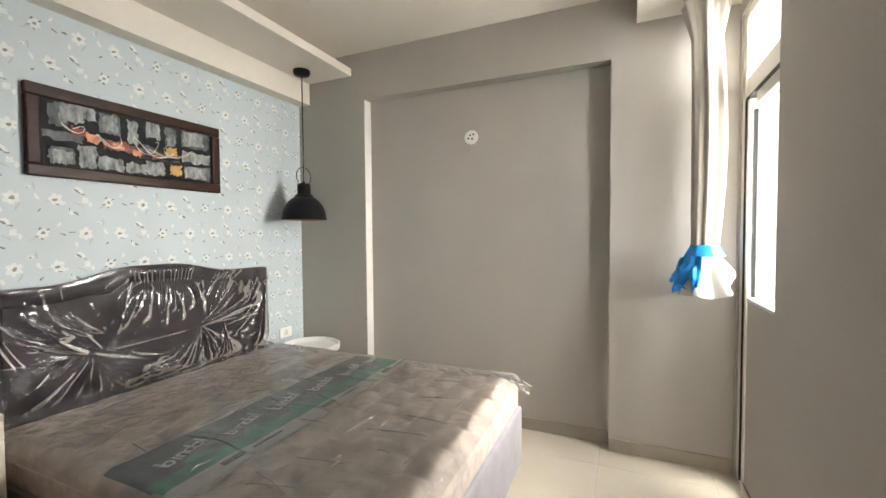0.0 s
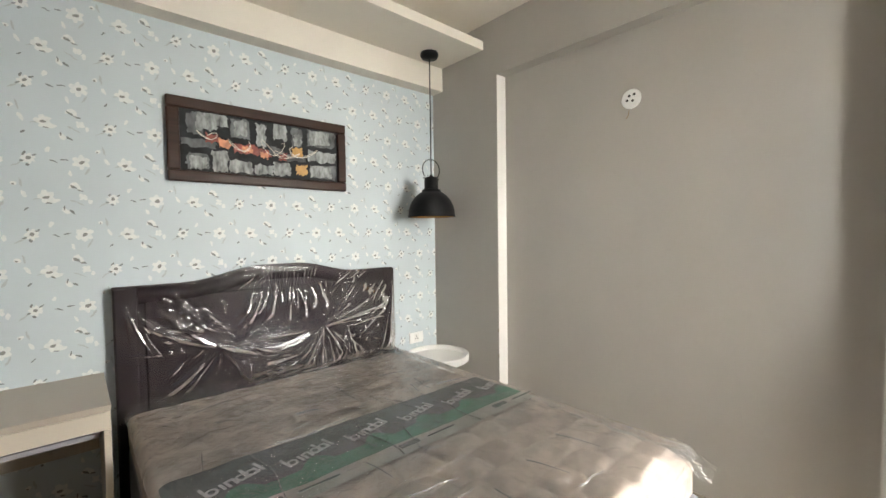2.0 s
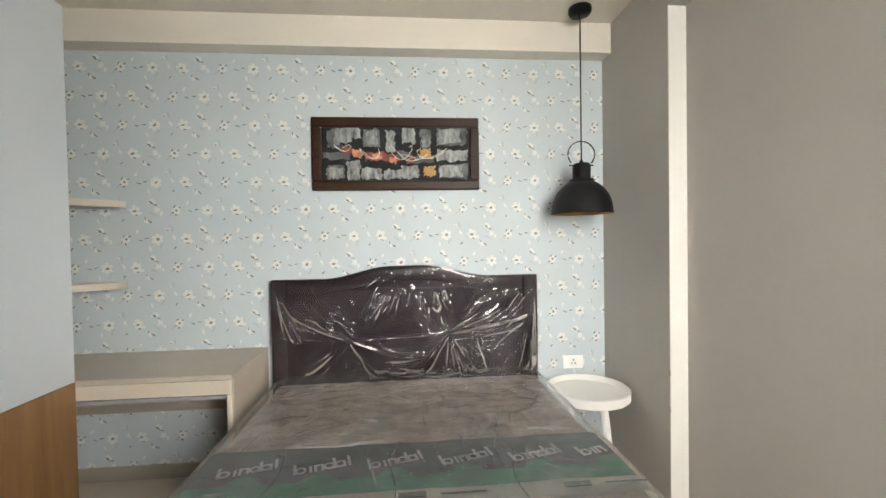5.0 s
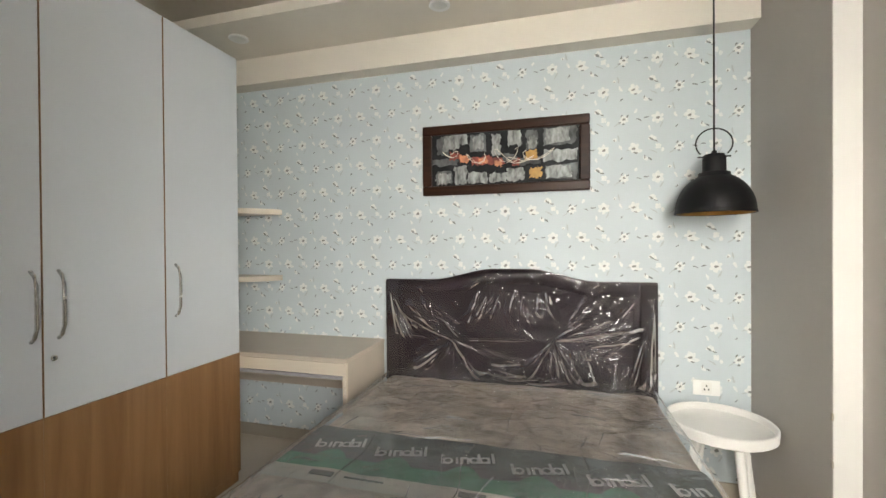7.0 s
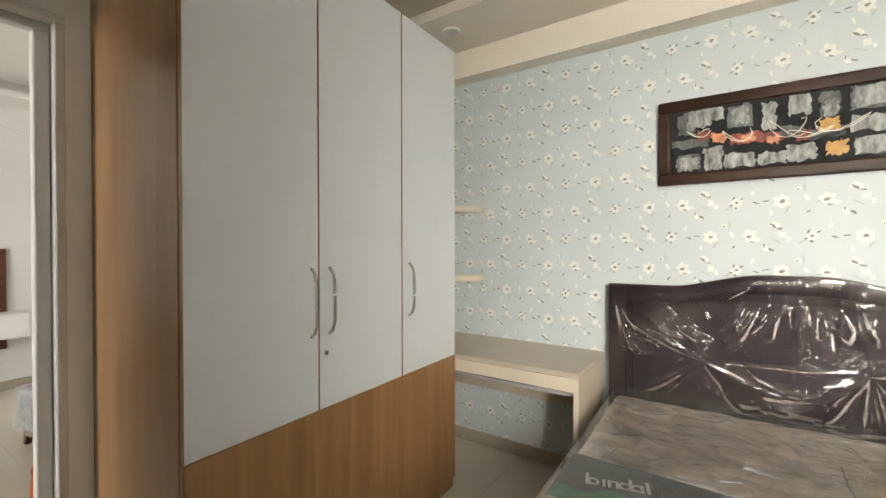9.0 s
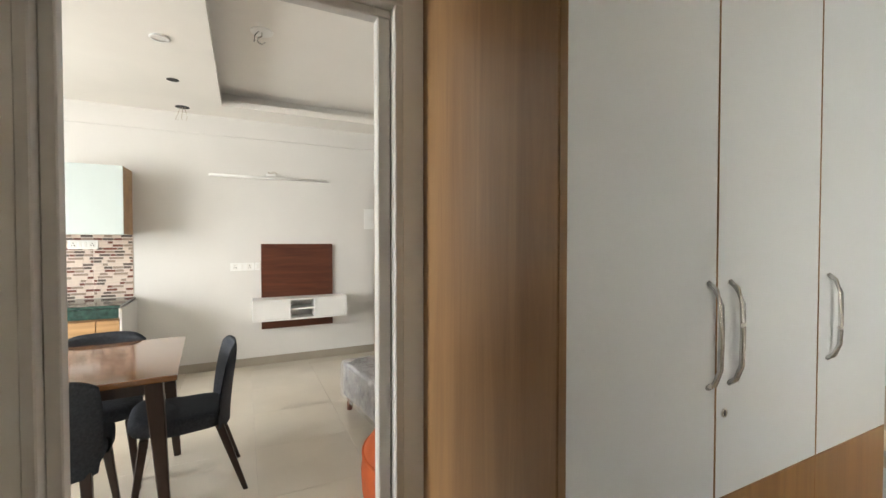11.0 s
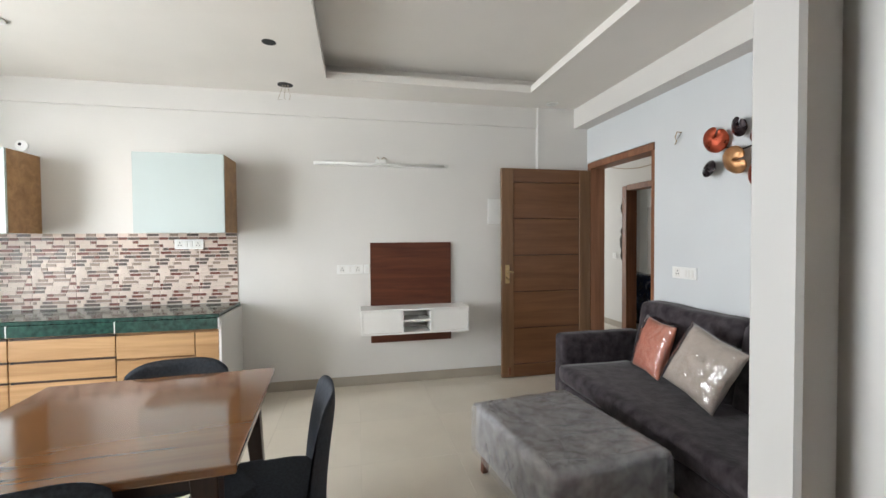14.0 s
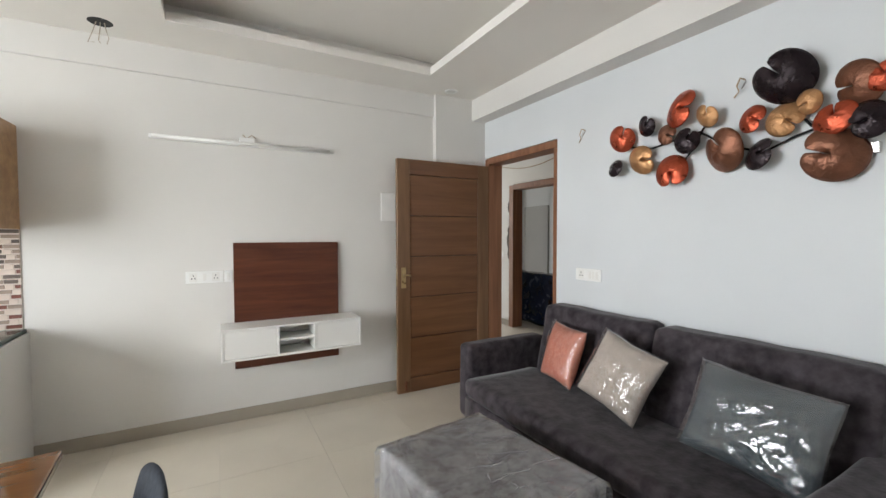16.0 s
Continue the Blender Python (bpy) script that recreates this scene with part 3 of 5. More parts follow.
# living window
win = setting("window_2", box(3.66, 3.72, -3.25, -3.19, 0.40, 2.45, 0.004), M_upvc, "white framed living room window", "window")
part("jamb", box(3.66, 3.72, -1.21, -1.15, 0.40, 2.45, 0.004), M_upvc, win)
part("mullion", box(3.66, 3.72, -2.23, -2.17, 0.46, 2.39, 0.004), M_upvc, win)
part("head", box(3.66, 3.72, -3.19, -1.21, 2.39, 2.45, 0.004), M_upvc, win)
part("window_sill", box(3.66, 3.72, -3.19, -1.21, 0.40, 0.46, 0.004), M_upvc, win)


# ---- bedroom things ----
def headboard():
    bed = empty("bed", -1.3, 1.65, 0)
    tagged(bed, "double bed with dark plum headboard wrapped in clear film", "bed")
    off = Vector((1.3, -1.65, 0))

    def top(y):
        u = abs(y - 1.655) / 0.80
        s = max(0.0, min(1.0, (0.62 - u) / 0.50))
        return 1.145 + 0.07 * s * s * (3 - 2 * s)

    def slab(y0, y1, z0, inset, x0, x1, n=48):
        bm = bmesh.new()
        ys = [y0 + (y1 - y0) * k / n for k in range(n + 1)]
        fr_ = [(bm.verts.new(Vector((x1, y, z0)) + off), bm.verts.new(Vector((x1, y, top(y) - inset)) + off)) for y in ys]
        bk = [(bm.verts.new(Vector((x0, y, z0)) + off), bm.verts.new(Vector((x0, y, top(y) - inset)) + off)) for y in ys]
        for k in range(n):
            for a, b in (((fr_[k][0], fr_[k + 1][0]), (fr_[k + 1][1], fr_[k][1])), ((bk[k][0], bk[k + 1][0]), (bk[k + 1][1], bk[k][1])),
                         ((fr_[k][1], fr_[k + 1][1]), (bk[k + 1][1], bk[k][1])), ((fr_[k][0], fr_[k + 1][0]), (bk[k + 1][0], bk[k][0]))):
                bm.faces.new((*a, *b))
        for q in (0, n):
            bm.faces.new((fr_[q][0], fr_[q][1], bk[q][1], bk[q][0]))
        return bm

    hb = part("headboard", slab(0.865, 2.445, 0.02, 0, -2.335, -2.285), M_head, bed)
    part("side_border", box(-2.285, -2.268, 0.867, 0.955, 0.30, 1.14, 0.006, 2, None), M_head, hb).matrix_basis = Matrix.Translation(off)
    part("side_border", box(-2.285, -2.268, 2.355, 2.443, 0.30, 1.14, 0.006, 2, None), M_head, hb).matrix_basis = Matrix.Translation(off)

    def band(y0, y1):
        bm = bmesh.new()
        n = 40
        prev = None
        for k in range(n + 1):
            y = y0 + (y1 - y0) * k / n
            cur = [bm.verts.new(Vector(p) + off) for p in ((-2.284, y, top(y) - 0.085), (-2.27, y, top(y) - 0.078), (-2.27, y, top(y) - 0.012), (-2.284, y, top(y) - 0.004))]
            if prev:
                for q in range(3):
                    bm.faces.new((prev[q], cur[q], cur[q + 1], prev[q + 1]))
            prev = cur
        return bm
    part("top_border", band(0.96, 2.35), M_head, hb, smooth=True)
    part("inner_panel", box(-2.285, -2.272, 0.985, 2.325, 0.30, 1.085, 0.006, 2), M_head, hb).matrix_basis = Matrix.Translation(off)

    # film drawn tight along a seam and gathered at two pinched points: folds as (start, bend, end, height, half width)
    rng = random.Random(21)
    folds = []

    def fan(p, q0, q1, count, amp, wid, sag):
        for k in range(count):
            f = (k + rng.uniform(0.15, 0.85)) / count
            e = (q0[0] + (q1[0] - q0[0]) * f, q0[1] + (q1[1] - q0[1]) * f)
            s = rng.choice((rng.uniform(0.0, 0.12), rng.uniform(0.2, 0.55)))
            a = (p[0] + (e[0] - p[0]) * s, p[1] + (e[1] - p[1]) * s)
            b = ((a[0] + e[0]) / 2 + rng.uniform(-0.02, 0.02), (a[1] + e[1]) / 2 + sag * rng.uniform(0.6, 1.6) + rng.uniform(-0.02, 0.02))
            folds.append((a, b, e, 1.7 * amp * rng.uniform(0.5, 1.4), 1.15 * wid * rng.uniform(0.5, 1.7)))
    P1, P2 = (1.31, 0.785), (1.90, 0.81)
    fan(P1, (1.72, 0.70), (1.45, 0.56), 12, 0.013, 0.011, -0.03)
    fan(P1, (1.40, 0.56), (0.98, 0.60), 8, 0.010, 0.010, -0.01)
    fan(P1, (0.90, 0.98), (1.12, 1.06), 6, 0.011, 0.010, -0.05)
    fan(P2, (2.10, 1.10), (2.42, 0.92), 16, 0.014, 0.010, -0.02)
    fan(P2, (1.62, 0.60), (1.86, 0.56), 11, 0.012, 0.010, -0.03)
    fan(P2, (1.90, 0.56), (2.20, 0.58), 12, 0.011, 0.009, 0.0)
    for k in range(22):
        f = (k + rng.uniform(0.1, 0.9)) / 22
        a = (1.46 + 0.42 * f + rng.uniform(-0.02, 0.02), 1.10 - rng.uniform(0.0, 0.06))
        e = (1.34 + 0.60 * f + rng.uniform(-0.03, 0.03), 0.84 + rng.uniform(0.0, 0.12))
        folds.append((a, ((a[0] + e[0]) / 2 + rng.uniform(-0.015, 0.015), (a[1] + e[1]) / 2), e, rng.uniform(0.008, 0.022), rng.uniform(0.007, 0.014)))
    # shallow swags across the upper half, towards the pinched points
    for k in range(12):
        y, z = rng.uniform(0.93, 1.25), rng.uniform(0.90, 1.07)
        folds.append(((y + rng.uniform(0.10, 0.24), z - rng.uniform(0.08, 0.14)), (y + 0.06, z - 0.09), (y, z), rng.uniform(0.007, 0.016), rng.uniform(0.006, 0.012)))
    for k in range(16):
        y, z = rng.uniform(2.15, 2.40), rng.uniform(0.86, 1.08)
        folds.append(((y - rng.uniform(0.10, 0.22), z - rng.uniform(0.08, 0.16)), (y - 0.06, z - 0.07), (y, z), rng.uniform(0.008, 0.018), rng.uniform(0.006, 0.012)))
    for k in range(16):
        y, z = rng.uniform(1.42, 1.85), rng.uniform(0.56, 0.70)
        folds.append(((y, z), (y + 0.06, z - 0.012), (y + rng.uniform(0.10, 0.18), z + rng.uniform(-0.02, 0.03)), rng.uniform(0.006, 0.014), rng.uniform(0.006, 0.012)))
    fan((2.06, 0.80), (1.98, 0.58), (2.12, 0.56), 5, 0.010, 0.007, 0.0)
    fan((2.42, 1.02), (2.30, 0.58), (2.43, 0.55), 9, 0.012, 0.010, 0.0)
    fan((0.90, 1.08), (0.95, 0.75), (1.16, 0.80), 5, 0.010, 0.009, -0.03)
    for k in range(16):
        y = 1.52 + 0.021 * k
        folds.append(((y, 1.115), (y + rng.uniform(-0.01, 0.01), 1.15), (y + (y - 1.66) * 0.12, 1.195), 0.009 * rng.uniform(0.5, 1.2), 0.006))
    for k in range(9):
        y = rng.choice((rng.uniform(1.2, 1.5), rng.uniform(1.85, 2.2)))
        folds.append(((y, 1.09), (y + 0.05, 1.13), (y + 0.09, 1.155), 0.007, 0.007))
    for k in range(60):
        y, z = rng.uniform(1.0, 2.40), rng.uniform(0.56, 1.08)
        way = math.atan2(z - 0.8, y - (1.31 if y < 1.6 else 1.90)) + rng.uniform(-0.5, 0.5)
        r = rng.uniform(0.03, 0.10)
        folds.append(((y, z), (y + 0.5 * r * math.cos(way), z + 0.5 * r * math.sin(way) - 0.012), (y + r * math.cos(way), z + r * math.sin(way)), rng.uniform(0.004, 0.010), rng.uniform(0.005, 0.012)))
    # swag between the pinched points, and the seam itself
    folds += [((1.33, 0.77), (1.62, 0.64), (1.89, 0.80), 0.012, 0.020), ((1.36, 0.75), (1.63, 0.57), (1.90, 0.78), 0.013, 0.022), ((1.42, 0.66), (1.65, 0.54), (1.86, 0.68), 0.010, 0.018)]
    folds += [((0.87, 0.822), (1.10, 0.80), P1, 0.006, 0.006), (P1, (1.6, 0.80), P2, 0.009, 0.007), (P2, (2.2, 0.83), (2.43, 0.81), 0.008, 0.006)]
    nu, nv = 300, 140
    yy = 0.862 + 1.588 * np.linspace(0, 1, nu + 1)[:, None] + np.zeros((1, nv + 1))
    tops = np.array([top(y) for y in yy[:, 0]])[:, None]
    zz = 0.50 + (tops + 0.006 - 0.50) * np.linspace(0, 1, nv + 1)[None, :]
    hh = np.zeros_like(yy)
    for a, b, e, amp, wid in folds:
        best, at_t = np.full_like(yy, 9.0), np.zeros_like(yy)
        curve = [((1 - t) ** 2 * a[0] + 2 * t * (1 - t) * b[0] + t * t * e[0], (1 - t) ** 2 * a[1] + 2 * t * (1 - t) * b[1] + t * t * e[1]) for t in [k / 9 for k in range(10)]]
        for k in range(9):
            (y0, z0), (y1, z1) = curve[k], curve[k + 1]
            ly, lz = y1 - y0, z1 - z0
            q = np.clip(((yy - y0) * ly + (zz - z0) * lz) / (ly * ly + lz * lz + 1e-12), 0, 1)
            d = np.hypot(yy - y0 - q * ly, zz - z0 - q * lz)
            at_t = np.where(d < best, (k + q) / 9, at_t)
            best = np.minimum(best, d)
        w = wid * (0.4 + 1.1 * at_t)
        hh += amp * np.exp(-(best / w) ** 2) * np.minimum(1.0, 4.0 * (1 - at_t)) * np.minimum(1.0, 0.25 + 4.0 * at_t)
    hh = 0.036 * np.tanh(hh / 0.036)

    def film(u, v):
        i, j = int(round(u * nu)), int(round(v * nv))
        y, z = float(yy[i, j]), float(zz[i, j])
        h = float(hh[i, j]) + 0.004 * noise.noise(Vector((y * 4, z * 6, 4.2))) + 0.0015 * noise.noise(Vector((y * 14, z * 11, 2.2)))
        tuck = min(1.0, min(u, 1 - u) * 22, (1 - v) * 45)
        return Vector((-2.264 + tuck * (0.004 + max(-0.003, h)), y, z)) + off
    part("wrapping_film", sheet(nu, nv, film), M_film_head, hb, "crinkled clear plastic film", True)

    # mattress
    X0, X1, Y0, Y1, ZT, ZB = -2.262, -0.335, 0.90, 2.425, 0.545, 0.395
    def quilt(x, y):
        wx = x + 0.018 * noise.noise(Vector((x * 6, y * 6, 3.3)))
        i = math.floor((wx - X0) / 0.135)
        a = abs(math.sin(math.pi * (wx - X0) / 0.135)) ** 0.55
        b = abs(math.sin(math.pi * ((y - Y0) / 0.185 + 0.5 * (i % 2)) + 0.8 * noise.noise(Vector((x * 5, y * 5, 2))))) ** 0.55
        return min(0.029, 0.034 * a * b) + 0.003 * noise.noise(Vector((x * 9.0, y * 9.0, 0.5)))

    def mtop(u, v):
        x, y = X0 + (X1 - X0) * u, Y0 + (Y1 - Y0) * v
        e = min(u * (X1 - X0), (1 - u) * (X1 - X0), v * (Y1 - Y0), (1 - v) * (Y1 - Y0))
        r = 0.045
        drop = r - math.sqrt(max(0.0, r * r - (r - min(e, r)) ** 2))
        return Vector((x, y, ZT - drop + quilt(x, y) * min(1, e / 0.06, u * (X1 - X0) / 0.16) - 0.012 * (u > 0.9) * (u - 0.9) * 10)) + off
    mt = part("mattress", sheet(210, 150, mtop), M_mattress, bed, "taupe quilted mattress top", True)
    part("mattress_border", box(X0 + 0.001, X1 - 0.001, Y0 + 0.001, Y1 - 0.001, ZB, ZT - 0.043, 0.012, 2), M_mat_side, mt, "pale printed mattress border").matrix_basis = Matrix.Translation(off)
    # printed band on the wrapping
    def strip(x0, x1, name, material, lift, y0=Y0 + 0.015, y1=Y1 - 0.015, wob=0.012, n=90):
        def f(u, v):
            y = y0 + (y1 - y0) * v
            x = x0 + (x1 - x0) * u + wob * noise.noise(Vector((y * 4, x0 * 9, 3)))
            e = min(y - Y0, Y1 - y)
            r = 0.045
            drop = r - math.sqrt(max(0.0, r * r - (r - min(e, r)) ** 2))
            return Vector((x, y, ZT - drop + 0.033 + lift + 0.004 * noise.noise(Vector((x * 9, y * 9, 1))))) + off
        return part(name, sheet(8, n, f), material, mt, smooth=True)
    strip(-1.415, -1.155, "slate_band", M_slate, 0.0, wob=0.014)
    strip(-1.100, -1.018, "pale_band", M_pale, 0.005, wob=0.008)

    # green swoosh: its upper edge rises and falls once for each word mark
    def swoosh(u, v):
        y = Y0 + 0.02 + (Y1 - Y0 - 0.04) * v
        ph = (y - 1.02) / 0.25
        hi = -1.185 - 0.055 * max(0.0, math.sin(2 * math.pi * ph - 0.6)) + 0.012 * noise.noise(Vector((y * 8, 2, 3)))
        e = min(y - Y0, Y1 - y)
        drop = 0.045 - math.sqrt(max(0.0, 0.045 ** 2 - (0.045 - min(e, 0.045)) ** 2))
        x = hi + (-1.094 - hi) * u
        return Vector((x, y, ZT - drop + 0.0355 + 0.004 * noise.noise(Vector((x * 9, y * 9, 1))))) + off
    part("green_band", sheet(8, 160, swoosh), M_green, mt, smooth=True)

    def disc(cx, cy, r, squash=1.0, inner=0.0):
        bm = bmesh.new()
        ring = lambda q, z: [bm.verts.new((cx + q * math.cos(2 * math.pi * k / 20), cy + q * squash * math.sin(2 * math.pi * k / 20), z)) for k in range(20)]
        a, b, c = ring(r, 0.0), ring(r, 0.002), ring(inner or r * 0.4, 0.002)
        for k in range(20):
            q = (k + 1) % 20
            bm.faces.new((a[k], a[q], b[q], b[k]))
            bm.faces.new((b[k], b[q], c[q], c[k]))
        return bm
    # word mark as plain upright bars and rounds, on a rising line
    for k in range(6):
        y = 1.015 + 0.252 * k
        place = pose(-1.222 + 0.006 * math.sin(k * 2.1) + off.x, y + off.y, ZT + 0.0400, 0, 0, 14)
        for dy, up, wid in ((0.0, 0.066, 0.010), (0.052, 0.040, 0.009), (0.068, 0.040, 0.009), (0.092, 0.038, 0.009), (0.132, 0.066, 0.010), (0.166, 0.040, 0.009), (0.182, 0.066, 0.010)):
            if y + dy + wid < Y1 - 0.03:
                part("print_mark", box(-up, 0.0, dy, dy + wid, 0, 0.002), M_print, mt, at=place)
        for dy in (0.023, 0.119, 0.155):
            if y + dy < Y1 - 0.05:
                part("print_mark", disc(-0.020, dy, 0.0205, 0.95, 0.0115), M_print, mt, at=place)
        if y + 0.09 < Y1 - 0.03:
            part("print_mark", box(-0.041, -0.033, 0.072, 0.097, 0, 0.002), M_print, mt, at=place)
    for y in (1.10, 1.62, 2.14):
        part("small_print_mark", box(-1.077, -1.052, y, y + 0.085, ZT + 0.0415, ZT + 0.0445), M_print_dark, mt).matrix_basis = Matrix.Translation(off)
        part("small_print_mark", box(-1.064, -1.058, y + 0.13, y + 0.27, ZT + 0.0415, ZT + 0.0445), M_print_dark, mt).matrix_basis = Matrix.Translation(off)
    # the roll was cut and lapped at these lines
    for y in (1.205, 1.60, 2.01):
        part("lap_line", tube([Vector((-1.42 + 0.40 * q / 8, y + 0.012 * math.sin(q * 0.9 + y * 9), ZT + 0.0405)) + off for q in range(9)], 0.0022, 5), M_film_hazy, mt)

    def mfilm(u, v):
        x, y = X0 + 0.01 + (X1 - X0) * u, Y0 - 0.012 + (Y1 - Y0 + 0.024) * v
        e = min((1 - u) * (X1 - X0), v * (Y1 - Y0), (1 - v) * (Y1 - Y0))
        r = 0.05
        drop = r - math.sqrt(max(0.0, r * r - (r - min(e, r)) ** 2))
        h = 0.010 * abs(noise.noise(Vector((x * 4.2 + y * 2, y * 4.2, 7)))) + 0.007 * abs(noise.noise(Vector((x * 14, y * 6, 2)))) + 0.004 * abs(noise.noise(Vector((x * 9, y * 27, 5))))
        return Vector((x, y, ZT + 0.042 - drop * 1.05 + h)) + off
    part("wrapping_film", sheet(170, 130, mfilm), M_film, mt, "loose clear plastic film", True)
    # pale tubes along creases, drawn in as glints on the mattress film
    rng = random.Random(3)
    for k in range(48):
        cx, cy = rng.uniform(X0 + 0.15, X1 - 0.12), rng.uniform(Y0 + 0.12, Y1 - 0.12)
        ang, ln = rng.choice((rng.uniform(-0.3, 0.3), rng.uniform(1.2, 1.9))), rng.uniform(0.05, 0.20)
        pts = [Vector((cx + (q / 5 - 0.5) * ln * math.cos(ang) + 0.004 * math.sin(q * 1.9 + k), cy + (q / 5 - 0.5) * ln * math.sin(ang), ZT + 0.050 + 0.003 * math.sin(q * 0.63))) + off for q in range(6)]
        part("crease_glint", tube(pts, 0.0022, 5, taper=0.5), M_crease_glare, mt)
    # torn film at the corner of the foot
    def flap(u, v):
        a = 0.9 * (u - 0.5)
        return Vector((X1 - 0.10 + 0.17 * u, Y1 - 0.09 + 0.13 * v, ZT + 0.012 + 0.035 * noise.noise(Vector((u * 3, v * 4, 9))) - 0.05 * u * u)) + off
    part("loose_corner", sheet(16, 14, flap), M_film_soft, mt, "torn plastic corner", False)
    # base
    base = part("bed_base", box(X0, X1 + 0.015, Y0 + 0.0, Y1 + 0.02, 0.06, ZB - 0.002, 0.015, 2), M_base, bed, "bed box draped with hazy film")
    base.matrix_basis = Matrix.Translation(off)
    def drape(u, v):
        # film hanging round the foot
        per = 0.5 + u * 2.9
        w = X1 + 0.03
        if per < 1.55 + 0.5:
            p = Vector((w, Y0 + (per - 0.5), 0))
        else:
            p = Vector((w - (per - 2.05), Y1 + 0.03, 0))
        k = 0.012 * noise.noise(Vector((per * 7, v * 1.5, 3))) + 0.010 * noise.noise(Vector((per * 19, v * 2, 8)))
        p += Vector((k + 0.02 * (1 - v), k, 0.015 + 0.385 * v))
        return p + off
    part("hanging_film", sheet(150, 16, drape), M_film_hazy, base, "hanging clear plastic film", True)
    for lx, ly in ((-2.2, 0.98), (-2.2, 2.35), (-0.42, 0.98), (-0.42, 2.35)):
        part("foot", box(lx - 0.03, lx + 0.03, ly - 0.03, ly + 0.03, 0, 0.06, 0.004), M_dark, bed).matrix_basis = Matrix.Translation(off)


headboard()


def painting():
    x, y0, y1, z0, z1 = BX0, 1.105, 2.105, 1.67, 2.105
    p = empty("framed_painting", x, 1.605, 1.89)
    tagged(p, "abstract grey, black and rust painting in dark brown frame", "painting")
    o = Vector((-x, -1.605, -1.89))
    w = 0.058
    T = Matrix.Translation(o)
    for nm, b in (("frame_rail", (y0, y1, z0, z0 + w)), ("frame_rail", (y0, y1, z1 - w, z1)), ("frame_stile", (y0, y0 + w, z0 + w, z1 - w)), ("frame_stile", (y1 - w, y1, z0 + w, z1 - w))):
        f = part(nm, box(x + 0.002, x + 0.032, b[0], b[1], b[2], b[3], 0.009, 3), M_frame_brown, p)
        f.matrix_basis = T
    part("canvas", box(x + 0.004, x + 0.014, y0 + w, y1 - w, z0 + w, z1 - w), M_canvas, p).matrix_basis = T
    W, H = y1 - y0 - 2 * w, z1 - z0 - 2 * w
    rng = random.Random(5)
    shapes = [(0.04, 0.60, 0.13, 0.95, M_paint_mid), (0.09, 0.70, 0.20, 1.0, M_paint_grey), (0.15, 0.78, 0.26, 0.99, M_paint_grey), (0.28, 0.62, 0.385, 0.98, M_paint_mid),
              (0.30, 0.68, 0.37, 0.94, M_paint_grey), (0.43, 0.55, 0.49, 0.93, M_paint_grey), (0.54, 0.70, 0.63, 1.0, M_paint_grey), (0.66, 0.62, 0.735, 0.97, M_paint_mid),
              (0.675, 0.64, 0.73, 0.85, M_paint_grey), (0.775, 0.68, 0.985, 0.99, M_paint_mid), (0.785, 0.70, 0.94, 0.98, M_paint_grey),
              (0.775, 0.36, 0.985, 0.58, M_paint_grey), (0.785, 0.03, 0.985, 0.30, M_paint_mid), (0.79, 0.06, 0.95, 0.27, M_paint_grey),
              (0.01, 0.40, 0.19, 0.53, M_paint_mid), (0.03, 0.05, 0.15, 0.27, M_paint_mid), (0.05, 0.04, 0.14, 0.24, M_paint_grey), (0.165, 0.02, 0.255, 0.38, M_paint_grey),
              (0.26, 0.03, 0.40, 0.24, M_paint_grey), (0.41, 0.03, 0.53, 0.21, M_paint_grey), (0.53, 0.04, 0.65, 0.27, M_paint_grey), (0.60, 0.33, 0.75, 0.45, M_paint_mid),
              (0.13, 0.50, 0.21, 0.64, M_paint_red), (0.205, 0.44, 0.27, 0.58, M_paint_orange), (0.29, 0.38, 0.42, 0.53, M_paint_red), (0.34, 0.40, 0.40, 0.50, M_paint_orange),
              (0.41, 0.36, 0.52, 0.50, M_paint_red), (0.45, 0.33, 0.50, 0.43, M_paint_orange), (0.57, 0.34, 0.62, 0.47, M_paint_red),
              (0.66, 0.42, 0.73, 0.58, M_paint_ochre), (0.685, 0.08, 0.76, 0.27, M_paint_ochre), (0.50, 0.44, 0.60, 0.54, M_paint_mid)]
    for k, (a, b, c, d, m) in enumerate(shapes):
        bm = bmesh.new()
        n = 7
        vs = []
        xx = x + 0.0145 + 0.0004 * k
        edge = [(a + (c - a) * i / n, b) for i in range(n)] + [(c, b + (d - b) * i / n) for i in range(n)] + [(c - (c - a) * i / n, d) for i in range(n)] + [(a, d - (d - b) * i / n) for i in range(n)]
        for u, v in edge:
            u += rng.uniform(-0.008, 0.008)
            v += rng.uniform(-0.03, 0.03)
            u, v = min(0.995, max(0.005, u)), min(0.99, max(0.01, v))
            vs.append(bm.verts.new(Vector((xx, y0 + w + W * u, z0 + w + H * v)) + o))
        bm.faces.new(vs)
        part("paint_patch", bm, m, p)
    for k in range(5):
        cy, cz = y0 + w + W * (0.14, 0.32, 0.53, 0.62, 0.74)[k], z0 + w + H * (0.60, 0.50, 0.52, 0.42, 0.50)[k]
        pts = [Vector((x + 0.030, cy + (0.05 + 0.01 * k) * math.sin(q * 0.55 + k) , cz + (0.02 + 0.012 * (k % 3)) * math.sin(q * 0.9 + 2 * k))) + o for q in range(13)]
        part("paint_line", tube(pts, 0.0015, 5), M_paint_line, p)


painting()


